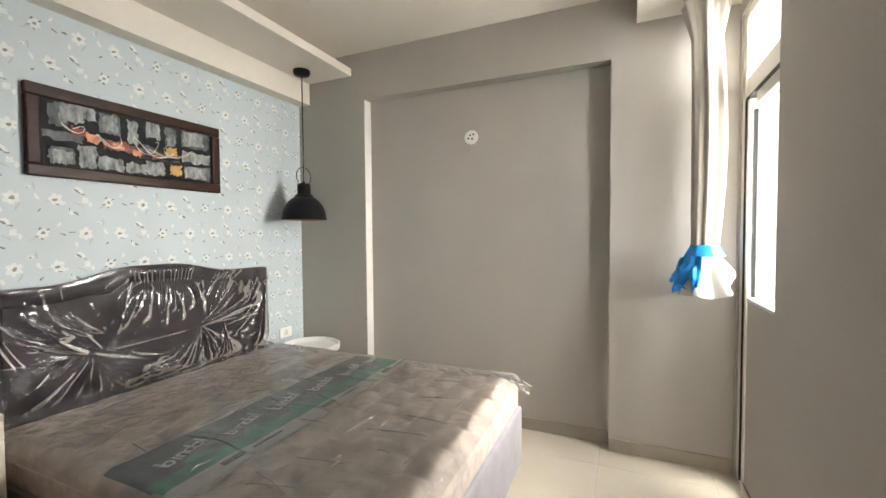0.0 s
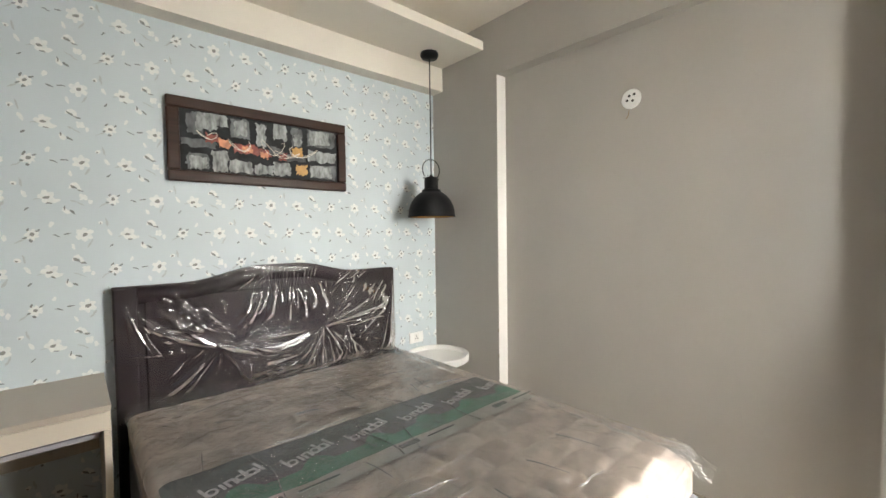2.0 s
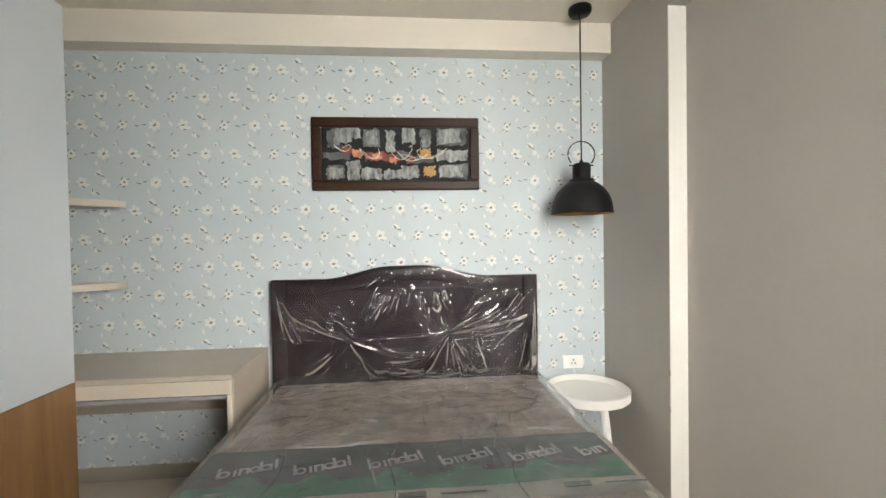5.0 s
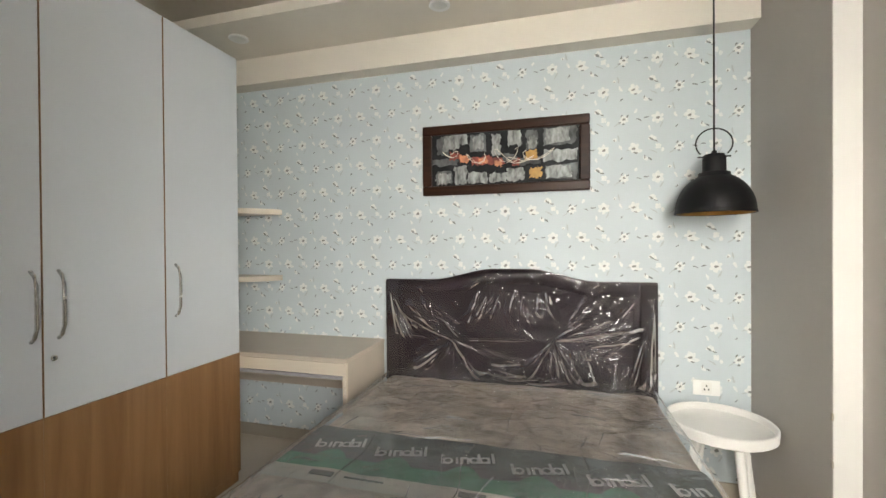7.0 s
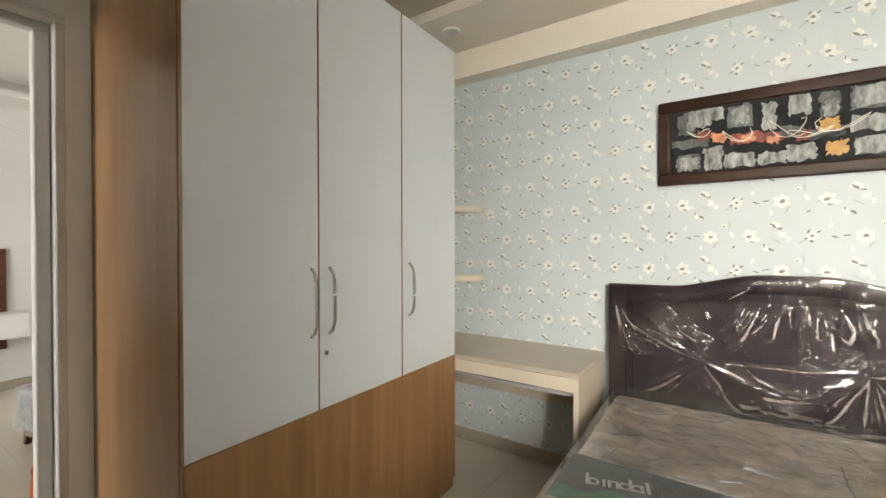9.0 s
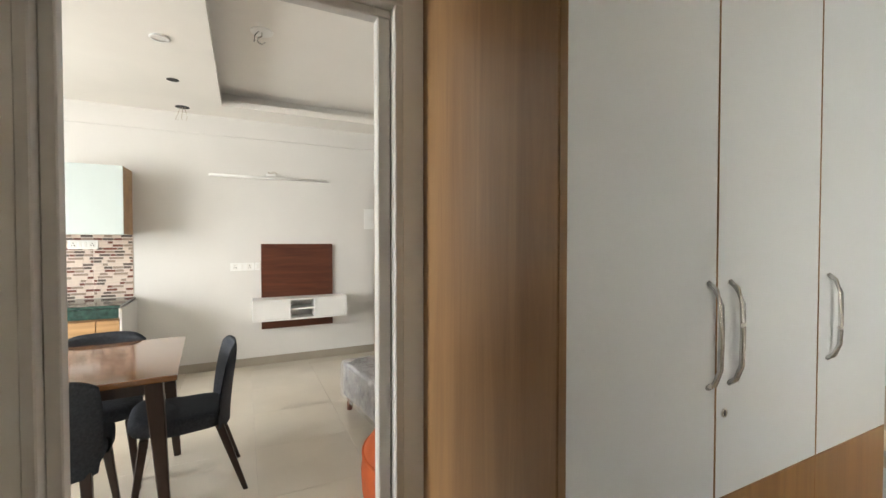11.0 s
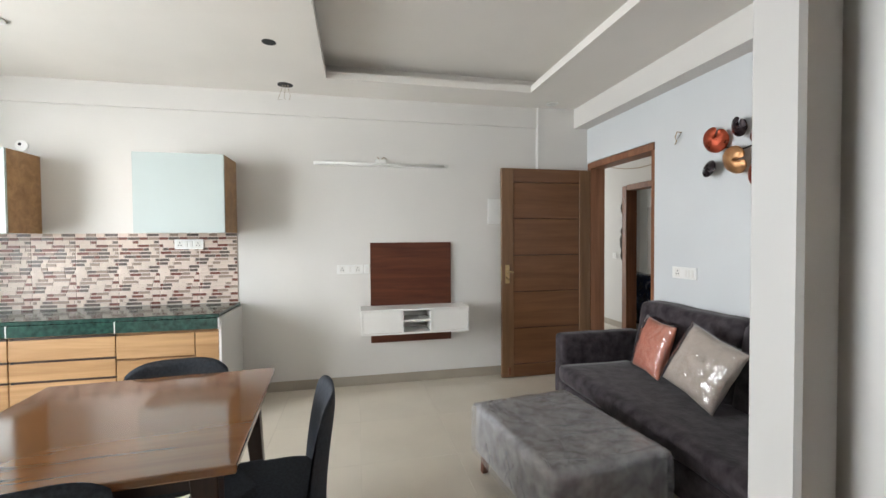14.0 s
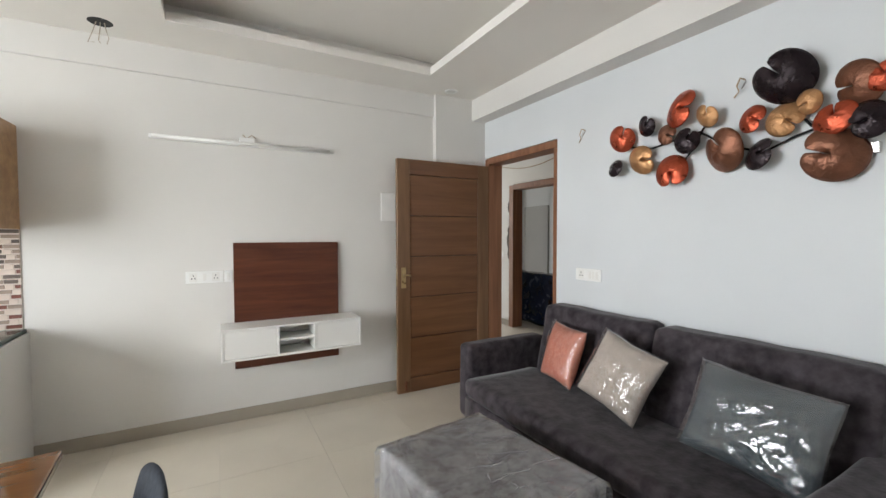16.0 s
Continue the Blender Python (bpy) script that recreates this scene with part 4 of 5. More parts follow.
def pendant():
    x, y = -2.075, 2.645
    p = empty("pendant_lamp", x, y, 2.65)
    tagged(p, "black metal dome pendant lamp with gold inside", "lamp")
    z = -2.65
    part("canopy", lathe([(0.0, 2.65 + z), (0.062, 2.649 + z), (0.064, 2.63 + z), (0.055, 2.612 + z), (0.0, 2.608 + z)], 28), M_black, p, smooth=True)
    part("cord", tube([(0, 0, 2.61 + z), (0, 0, 1.79 + z)], 0.0042, 8), M_black, p)
    R = 0.165
    dome = [(0.044, 1.70), (0.066, 1.694)] + [(R * math.sin(a), 1.515 + 0.18 * math.cos(a)) for a in [0.42 + (math.pi / 2 - 0.42) * k / 14 for k in range(15)]] + [(R + 0.004, 1.506), (R + 0.003, 1.500), (R - 0.003, 1.502)]
    sh = part("shade", lathe([(r, h + z) for r, h in dome], 48), M_black, p, smooth=True)
    inner = [(R - 0.004, 1.502)] + [((R - 0.005) * math.sin(a), 1.512 + 0.175 * math.cos(a)) for a in [math.pi / 2 - (math.pi / 2 - 0.03) * k / 12 for k in range(13)]]
    part("shade_lining", lathe([(r, h + z) for r, h in inner], 48), M_gold_in, sh, "gold painted inside", True)
    part("neck", lathe([(r, h + z) for r, h in ((0.049, 1.695), (0.049, 1.765), (0.042, 1.782), (0.012, 1.788), (0.010, 1.80), (0.0, 1.80))], 28), M_black, p, smooth=True)
    ring = [(0.0, 0.078 * math.cos(a), 1.835 + z + 0.072 * math.sin(a)) for a in [-0.75 + (math.pi + 1.5) * k / 28 for k in range(29)]]
    part("ring", tube(ring, 0.0035, 6), M_black, p)
    part("pin", tube([(0, -0.07, 1.772 + z), (0, 0.07, 1.772 + z)], 0.004, 6), M_black, p)
    part("bulb", lathe([(r, h + z) for r, h in ((0.0, 1.545), (0.022, 1.553), (0.03, 1.575), (0.024, 1.60), (0.014, 1.63), (0.014, 1.69))], 20), M_lens, p, smooth=True)


pendant()


def stool():
    s = empty("round_side_table", -2.045, 2.655, 0)
    tagged(s, "small round white wooden side table with raised rim", "side table")
    part("tabletop", lathe([(0, 0.478), (0.215, 0.478), (0.222, 0.484), (0.224, 0.525), (0.218, 0.530), (0.212, 0.524), (0.208, 0.498), (0.0, 0.496)], 56), M_white, s, smooth=False)
    for k in range(4):
        a = radians(20 + 90 * k)
        part("leg", tube([(0.11 * math.cos(a), 0.11 * math.sin(a), 0.478), (0.185 * math.cos(a), 0.185 * math.sin(a), 0)], 0.021, 14, taper=0.75), M_white, s, smooth=True)


stool()


def wardrobe():
    X0, X1, Y0, Y1, H = -1.825, -0.402, BY0 + 0.002, 0.142, 2.45
    w = empty("wardrobe", (X0 + X1) / 2, (Y0 + Y1) / 2, 0)
    tagged(w, "tall wardrobe with pale grey doors and oak lower panels", "wardrobe")
    T = Matrix.Translation((-(X0 + X1) / 2, -(Y0 + Y1) / 2, 0))
    part("body", box(X0 + 0.004, X1 - 0.022, Y0, Y1 - 0.024, 0.0, H), M_desk, w).matrix_basis = T
    part("side_panel", box(X1 - 0.020, X1, Y0, Y1 - 0.0215, 0, H, 0.0015), M_oak, w, "oak grained side panel").matrix_basis = T
    edges = (X0 + 0.003, -1.355, -0.872, X1 - 0.001)
    for k, (a, b) in enumerate(zip(edges, edges[1:])):
        d = part("door", box(a + 0.002, b - 0.002, Y1 - 0.020, Y1, 0.747, H - 0.01, 0.002), M_ward, w, "pale grey laminate door")
        d.matrix_basis = T
        part("lower_panel", box(a + 0.0005, b - 0.0005, Y1 - 0.020, Y1 - 0.0005, 0.06, 0.744, 0.001), M_oak, d, "oak laminate lower panel")
        hx = (-1.408, -0.922, -0.838)[k]
        pts = [(hx, Y1, 1.025), (hx, Y1 + 0.018, 1.040), (hx, Y1 + 0.030, 1.075), (hx, Y1 + 0.032, 1.15), (hx, Y1 + 0.030, 1.225), (hx, Y1 + 0.018, 1.26), (hx, Y1, 1.275)]
        part("handle", tube(pts, 0.0065, 8), M_steel, d, "bowed steel handle", True)
        part("edge_band", box(b - 0.0028, b - 0.0018, Y1 - 0.019, Y1 + 0.0005, 0.747, H - 0.01), M_oak, d)
        if k == 1:
            kl = part("lock", tube([(-0.905, Y1 - 0.002, 0.955), (-0.905, Y1 + 0.003, 0.955)], 0.011, 16), M_steel, d)
            part("keyhole", box(-0.908, -0.902, Y1 + 0.002, Y1 + 0.0038, 0.948, 0.963), M_dark, d)
    part("plinth", box(X0 + 0.01, X1 - 0.022, Y1 - 0.03, Y1 - 0.012, 0, 0.058), M_oak, w).matrix_basis = T


wardrobe()


def desk():
    d = empty("study_desk", -2.08, 0.3, 0)
    tagged(d, "cream laminate study desk fitted beside the wardrobe", "desk")
    T = Matrix.Translation((2.08, -0.3, 0))
    part("desktop", box(BX0 + 0.001, -1.828, BY0 + 0.001, 0.825, 0.724, 0.748, 0.002), M_desk_top, d).matrix_basis = T
    part("front_apron", box(-1.846, -1.8265, BY0 + 0.001, 0.823, 0.655, 0.7225, 0.0015), M_desk, d).matrix_basis = T
    part("side_panel", box(BX0 + 0.001, -1.848, 0.800, 0.823, 0.0, 0.7225, 0.0015), M_desk_top, d).matrix_basis = T
    part("side_edge", box(-1.8475, -1.8275, 0.800, 0.823, 0.0, 0.654, 0.0015), M_desk, d).matrix_basis = T
    part("keyboard_tray", box(BX0 + 0.05, -1.87, BY0 + 0.03, 0.79, 0.618, 0.636, 0.0015), M_base, d, "grey pull-out tray").matrix_basis = T
    part("back_rail", box(BX0 + 0.001, BX0 + 0.02, BY0 + 0.001, 0.798, 0.40, 0.58, 0.0015), M_desk_top, d).matrix_basis = T
    for z in (1.14, 1.60):
        s = empty("corner_shelf", BX0, BY0, z)
        tagged(s, "cream laminate corner shelf with curved front", "shelf", "corner shelves")
        bm = bmesh.new()
        pts = [(0.0, 0.0)] + [(0.30 * math.cos(a), 0.59 * math.sin(a)) for a in [math.pi / 2 * k / 20 for k in range(21)]]
        lo, hi = [bm.verts.new((a, b, -0.018)) for a, b in pts], [bm.verts.new((a, b, 0.018)) for a, b in pts]
        bm.faces.new(lo)
        bm.faces.new(hi)
        for k in range(len(pts)):
            q = (k + 1) % len(pts)
            bm.faces.new((lo[k], lo[q], hi[q], hi[k]))
        part("board", bm, M_desk, s, at=pose(0.001, 0.001, 0))


desk()


def socket(name, m, w, h, mods, label, parent_cat="socket"):
    """A switch plate on its wall; its face looks along local +x. mods: (offset, kind)."""
    s = empty(name)
    s.matrix_basis = m
    tagged(s, label, parent_cat)
    part("plate", box(0.0, 0.009, -w / 2, w / 2, -h / 2, h / 2, 0.003, 2), M_switch, s)
    for o, kind in mods:
        if kind == "socket":
            f = part("socket_face", box(0.009, 0.0105, o - 0.024, o + 0.024, -h * 0.36, h * 0.36, 0.0005), M_white, s)
            for dy, dz in ((0, 0.012), (-0.010, -0.008), (0.010, -0.008)):
                part("pin_hole", box(0.0105, 0.0112, o + dy - 0.0032, o + dy + 0.0032, dz - 0.0045, dz + 0.0045), M_dark, f)
        else:
            part("rocker", box(0.009, 0.0125, o - 0.010, o + 0.010, -h * 0.3, h * 0.3, 0.002), M_white, s)
    return s


socket("wall_socket", pose(BX0, 2.69, 0.583), 0.13, 0.082, ((0.0, "socket"),), "white wall socket on floral wallpaper")
fb = empty("ceiling_fan_box", -0.815, NB, 2.085)
tagged(fb, "round white junction cover with screw holes on grey wall", "junction box")
part("cover", lathe([(0, 0), (0.052, 0), (0.052, 0.006), (0.046, 0.010), (0, 0.010)], 32), M_switch, fb, at=pose(0, 0, 0, 90))
for a, b in ((-0.008, 0.016), (-0.020, -0.006), (0.010, -0.012), (0.018, 0.020)):
    part("hole", lathe([(0, 0.010), (0.007, 0.010), (0.007, 0.0115), (0, 0.0115)], 12), M_dark, fb, at=pose(a, 0, b, 90))
part("wire", tube([(-0.01, -0.004, -0.05), (-0.015, -0.006, -0.085), (-0.028, -0.004, -0.10)], 0.002, 5), M_wire, fb)


def downlight(x, y, z, label="round white recessed downlight"):
    d = empty("downlight", x, y, z)
    tagged(d, label, "downlight", "recessed downlights")
    part("trim_ring", lathe([(0.040, 0.004), (0.055, 0.004), (0.058, -0.004), (0.052, -0.008), (0.040, -0.006)], 32), M_switch, d, smooth=True)
    part("lens", lathe([(0, -0.001), (0.041, -0.001), (0.041, 0.003), (0, 0.003)], 24), M_lens, d)
    return d


for y in (0.03, 1.32):
    downlight(-1.965, y, 2.645)


def curtain():
    c = empty("curtain", 0.61, 2.72, 1.0)
    tagged(c, "ivory curtain gathered and tied up by window", "curtain")
    def f(u, v):
        z = 1.28 + (2.60 - 1.28) * v
        wid = 0.06 + 0.018 * math.sin(v * 3.0) + 0.05 * max(0, v - 0.86) / 0.14
        a = 2 * math.pi * u
        fold = 1 + 0.13 * math.sin(7 * a + 0.7 * v) + 0.06 * math.sin(13 * a - v * 2)
        return Vector((wid * 0.95 * fold * math.cos(a) + 0.012 * math.sin(v * 4), 0.75 * wid * fold * math.sin(a), z - 1.0))
    part("cloth", sheet(120, 30, f), M_curtain, c, smooth=True)
    def skirt(u, v):
        a = 2 * math.pi * u
        r = 0.052 + 0.085 * v
        fold = 1 + 0.10 * math.sin(6 * a + 0.6) * v + 0.45 * noise.noise(Vector((math.cos(a) * 2.2, math.sin(a) * 2.2, v))) * v
        return Vector((r * fold * math.cos(a), r * fold * math.sin(a) * 0.8, 1.285 - 0.21 * v + 0.045 * v * math.sin(a * 2 + 1.0) + 0.03 * v * math.cos(a) - 1.0))
    part("cloth_end", sheet(90, 14, skirt), M_curtain, c, "loose curtain end", True)
    def bag(u, v):
        a = math.pi * (0.70 + 0.72 * u)
        r = 0.064 + 0.095 * v
        fold = 1 + 0.06 * math.sin(9 * a) * v + 0.55 * noise.noise(Vector((a * 2.3, v * 3, 1))) * v
        return Vector((r * fold * math.cos(a), r * fold * math.sin(a) * 0.82, 1.305 - (0.15 + 0.09 * u) * v + 0.10 * v * noise.noise(Vector((a * 4, v * 3, 6))) - 1.0))
    part("plastic_bag", sheet(70, 16, bag), M_blue, c, "torn bright blue plastic bag", True)
    def collar(u, v):
        a = 2 * math.pi * u
        r = 0.062 + 0.03 * v
        return Vector((r * math.cos(a) * (1 + 0.1 * math.sin(8 * a)), 0.8 * r * math.sin(a), 1.315 - 0.06 * v - 1.0))
    part("bag_collar", sheet(50, 5, collar), M_blue, c, "blue plastic tie", True)
    part("rail_hook", tube([(0, 0, 1.60), (0, 0, 1.64)], 0.006, 6), M_steel, c)
    return c


curtain()

# ---- living room things ----
def tv_unit():
    p = empty("television_backboard", -0.42, LY0, 0.4)
    tagged(p, "mahogany veneered television back panel on white wall", "tv panel")
    part("panel", box(-0.385, 0.385, 0.001, 0.022, -0.005, 0.935, 0.002), M_panel, p)
    c = empty("tv_console", -0.43, LY0, 0.52)
    tagged(c, "white wall-hung console with two drawers and open shelf", "console")
    W, D, Hh, t = 0.975, 0.275, 0.225, 0.016
    y0 = 0.023
    part("top", box(-W / 2, W / 2, y0, D, Hh - t, Hh, 0.002), M_white, c)
    part("bottom", box(-W / 2, W / 2, y0, D, 0, t, 0.002), M_white, c)
    for a in (-W / 2, W / 2 - t, -0.145, 0.115):
        part("side", box(a, a + t, y0, D - 0.001, t, Hh - t, 0.001), M_white, c)
    part("back", box(-W / 2 + t, W / 2 - t, y0, y0 + 0.006, t, Hh - t), M_white, c)
    part("shelf", box(-0.129, 0.115, y0 + 0.006, D - 0.01, 0.105, 0.121, 0.001), M_white, c)
    part("drawer_front", box(0.133, W / 2 - t - 0.002, D - 0.02, D - 0.004, t + 0.002, Hh - t - 0.002, 0.002), M_white, c)
    part("drawer_front", box(-W / 2 + t + 0.002, -0.147, D - 0.02, D - 0.004, t + 0.002, Hh - t - 0.002, 0.002), M_white, c)


tv_unit()


def entry_door():
    d = empty("entry_door", LX0 + 0.01, -4.10, 0)
    tagged(d, "open brown veneered panelled entry door with brass handle", "door")
    L, H, t = 0.945, 2.045, 0.036
    # leaf runs from the hinge at the wall along +x
    for nm, a, b, z0, z1, m in (("stile", 0.0, 0.12, 0.008, H, M_door_v), ("stile", L - 0.12, L, 0.008, H, M_door_v), ("rail", 0.12, L - 0.12, 0.008, 0.13, M_door), ("rail", 0.12, L - 0.12, H - 0.13, H, M_door)):
        part(nm, box(a, b, -t / 2, t / 2, z0, z1, 0.002), m, d)
    zs = [0.13 + (H - 0.26) * k / 5 for k in range(6)]
    for k in range(5):
        part("panel", box(0.12, L - 0.12, -t / 2 + 0.004, t / 2 - 0.005, zs[k] + 0.003, zs[k + 1] - 0.003, 0.004), M_door, d)
        if k:
            part("groove", box(0.12, L - 0.12, -t / 2 + 0.006, t / 2 - 0.011, zs[k] - 0.003, zs[k] + 0.003), M_darkwood, d)
    hx = L - 0.055
    pl = part("handle_plate", box(hx - 0.022, hx + 0.022, t / 2, t / 2 + 0.006, 0.93, 1.11, 0.003, 2), M_brass, d, "brass lock plate")
    part("lever", tube([(hx, t / 2, 1.045), (hx, t / 2 + 0.045, 1.045), (hx - 0.02, t / 2 + 0.05, 1.045), (hx - 0.045, t / 2 + 0.05, 1.04)], 0.008, 8), M_brass, pl, smooth=True)
    part("key_rose", tube([(hx, t / 2, 0.965), (hx, t / 2 + 0.009, 0.965)], 0.011, 12), M_brass, pl)
    part("latch_edge", box(L, L + 0.002, -0.012, 0.012, 0.95, 1.10), M_brass, d)
    part("tower_bolt", box(L - 0.085, L - 0.062, t / 2, t / 2 + 0.012, 0.03, 0.11, 0.003), M_brownleaf, d)


entry_door()


def tube_light():
    b = empty("tube_light", -0.14, LY0, 2.065)
    tagged(b, "white tube light batten hung on wall", "lamp")
    part("channel", box(-0.62, 0.60, 0.002, 0.030, -0.018, 0.010, 0.003), M_pvc, b)
    part("tube", tube([(-0.60, 0.042, -0.004), (0.58, 0.042, -0.004)], 0.013, 10), M_lens, b, smooth=True)
    part("end_cap", box(-0.635, -0.60, 0.002, 0.04, -0.014, 0.012, 0.002), M_switch, b)
    part("connector", box(-0.05, 0.05, 0.002, 0.028, 0.012, 0.045, 0.004), M_switch, b)
    part("wire", tube([(-0.06, 0.015, 0.05), (-0.03, 0.03, 0.065), (0.0, 0.02, 0.04), (0.03, 0.03, 0.062)], 0.003, 5), M_wire, b)


tube_light()
# wall face along +y: local +x turned to +y
socket("tv_socket", pose(0.15, LY0, 1.09, 0, 0, 90), 0.235, 0.085, ((-0.07, "socket"), (0.0, "switch"), (0.07, "socket")), "white double socket with switch beside the television panel")
socket("data_socket", pose(0.0, LY0, 1.09, 0, 0, 90), 0.05, 0.085, ((0.0, "switch"),), "small white data outlet by the television panel")
socket("kitchen_socket", pose(1.49, LY0 + 0.008, 1.335, 0, 0, 90), 0.225, 0.085, ((-0.07, "socket"), (-0.02, "switch"), (0.02, "switch"), (0.07, "socket")), "white kitchen socket plate on mosaic tiles")
socket("sofa_switch", pose(LX0, -2.865, 1.105), 0.225, 0.085, ((-0.06, "socket"), (0.02, "switch"), (0.05, "switch"), (0.08, "switch")), "white switch plate on wall above sofa")
socket("fuse_box", pose(-1.255, LY0, 1.635, 0, 0, 90), 0.135, 0.245, (), "white fuse box beside entry door", "fuse box")
socket("corridor_switch", pose(-3.83, -6.0, 1.09), 0.09, 0.085, ((0.0, "switch"),), "white switch on corridor wall")


def kitchen():
    X0, X1, YF, YB = 1.10, 3.58, -3.62, LY0
    # worktop with green apron
    w = empty("kitchen_worktop", 2.3, -3.9, 0.82)
    tagged(w, "polished dark green granite kitchen worktop", "worktop")
    T = Matrix.Translation((-2.3, 3.9, -0.82))
    part("slab", box(X0 - 0.005, X1, YB + 0.001, YF - 0.01, 0.795, 0.822, 0.003), M_granite, w).matrix_basis = T
    xs = (1.10, 1.775, 2.42, 3.06, 3.58)
    for a, b in zip(xs, xs[1:]):
        part("apron", box(a + 0.004, b - 0.004, YF - 0.03, YF - 0.008, 0.712, 0.793, 0.002), M_granite, w).matrix_basis = T
        part("joint", box(a - 0.0035, a + 0.0035, YF - 0.029, YF - 0.009, 0.712, 0.793), M_white, w).matrix_basis = T
    units = (("kitchen_cabinet", 1.102, 1.262, (0.10, 0.70)), ("kitchen_cabinet", 1.265, 1.775, (0.10, 0.52, 0.70)), ("kitchen_drawer_unit", 1.778, 2.42, (0.10, 0.40, 0.54, 0.70)), ("kitchen_drawer_unit", 2.423, 3.06, (0.10, 0.40, 0.54, 0.70)), ("kitchen_cabinet", 3.063, 3.578, (0.10, 0.70)))
    for nm, a, b, zz in units:
        u = empty(nm, (a + b) / 2, YB, 0)
        tagged(u, "light oak laminate kitchen base unit with recessed grips", "cabinet", "kitchen base units")
        T = Matrix.Translation((-(a + b) / 2, -YB, 0))
        part("carcass", box(a, b, YB + 0.002, YF - 0.045, 0.0 + 0.02, 0.71), M_oak, u).matrix_basis = T
        part("plinth", box(a, b, YF - 0.10, YF - 0.07, 0.0, 0.095), M_dark, u).matrix_basis = T
        for z0, z1 in zip(zz, zz[1:]):
            f = part("drawer_front" if len(zz) > 2 else "door", box(a + 0.002, b - 0.002, YF - 0.042, YF - 0.024, z0 + 0.004, z1 - 0.012, 0.002), M_oak_flat, u)
            f.matrix_basis = T
            if len(zz) > 3:
                part("finger_grip", box(a + 0.004, b - 0.03, YF - 0.040, YF - 0.026, z1 - 0.012, z1 + 0.002), M_darkwood, f)
                part("grip_end", box(b - 0.03, b - 0.012, YF - 0.04, YF - 0.0235, z1 - 0.013, z1 + 0.001), M_dark, f)
    s = setting("trim_kitchen_side", box(1.082, 1.100, YB + 0.001, YF - 0.02, 0.0, 0.794, 0.002), M_wall_white, "white end panel of kitchen counter", "panel")
    for a, b in ((1.11, 1.755), (2.56, 3.58)):
        c = empty("wall_cabinet", (a + b) / 2, YB, 1.43)
        tagged(c, "wall cabinet with glossy white glass door and oak sides", "cabinet", "kitchen wall cabinets")
        hw = (b - a) / 2
        part("body", box(-hw + 0.016, hw - 0.016, 0.002, 0.325, 0.004, 0.612), M_white, c)
        for sx in (-hw, hw - 0.016):
            part("side", box(sx, sx + 0.016, 0.002, 0.328, 0.0, 0.616, 0.001), M_oak_flat, c, "oak laminate side")
        n = 1 if b - a < 0.8 else 2
        for k in range(n):
            a0, b0 = -hw + 2 * hw * k / n, -hw + 2 * hw * (k + 1) / n
            part("door", box(a0 + 0.001, b0 - 0.001, 0.330, 0.350, -0.004, 0.616, 0.002), M_glass_white, c, "white back-painted glass door")
    jb = empty("kitchen_junction_box", 2.68, YB, 2.13)
    tagged(jb, "round white junction cover above kitchen cabinets", "junction box")
    part("cover", lathe([(0, 0), (0.045, 0), (0.045, 0.006), (0.04, 0.010), (0, 0.010)], 28), M_switch, jb, at=pose(0, 0, 0, -90))
    part("hole", lathe([(0, 0.010), (0.012, 0.010), (0.012, 0.0115), (0, 0.0115)], 12), M_dark, jb, at=pose(0.01, 0, 0.01, -90))


kitchen()


def chair_thing():
    """Built facing +y with its base at the origin."""
    c = empty("dining_chair")
    tagged(c, "charcoal upholstered dining chair with dark tapered legs", "chair", "chairs round the dining table")
    def seat(u, v):
        a = 2 * math.pi * u
        sup = lambda t: math.copysign(abs(t) ** 0.45, t)
        r = (0.0, 0.80, 0.94, 1.0, 1.0, 0.95, 0.80, 0.0)
        z = (0.455, 0.455, 0.447, 0.43, 0.395, 0.375, 0.365, 0.365)
        k = min(7, int(round(v * 7)))
        yy = sup(math.sin(a)) * 0.225
        return Vector((0.215 * (1 - 0.06 * (yy < 0)) * sup(math.cos(a)) * r[k], 0.02 + yy * r[k], z[k] + 0.02 * (yy > 0.1) * r[k]))
    part("seat", sheet(40, 7, seat), M_chair, c, smooth=True)
    def back(u, v):
        # wrapped shell: v goes over the front, the top edge and the back
        s = (u - 0.5) * 2
        t = v if v <= 0.5 else 1 - v
        h = t * 2
        topz = 0.80 - 0.05 * abs(s) ** 5
        z = 0.36 + (topz - 0.36) * h
        half = 0.195 + 0.025 * math.sin(h * 2.4)
        y = -0.205 - 0.055 * h ** 1.6 + 0.055 * s * s
        th = 0.021 * (1 - abs(s) ** 6 * 0.8) * (1 - h ** 9)
        return Vector((half * s, y + (th if v <= 0.5 else -th), z))
    bm = sheet(26, 30, back)
    bmesh.ops.remove_doubles(bm, verts=bm.verts, dist=0.0005)
    part("backrest", bm, M_chair, c, smooth=True)
    for sx in (-1, 1):
        part("leg", leg(sx * 0.165, 0.17, 0.38, sx * 0.205, 0.225, 0.0, 0.042, 0.026), M_darkwood, c)
        part("leg", leg(sx * 0.155, -0.16, 0.38, sx * 0.195, -0.285, 0.0, 0.042, 0.026), M_darkwood, c)
    return c


ch = chair_thing()
ch.matrix_basis = pose(0.445, -1.935, 0, 0, 0, -84)
copy_thing(ch, pose(0.90, -2.235, 0, 0, 0, 5))
copy_thing(ch, pose(0.925, -1.655, 0, 0, 0, 184))


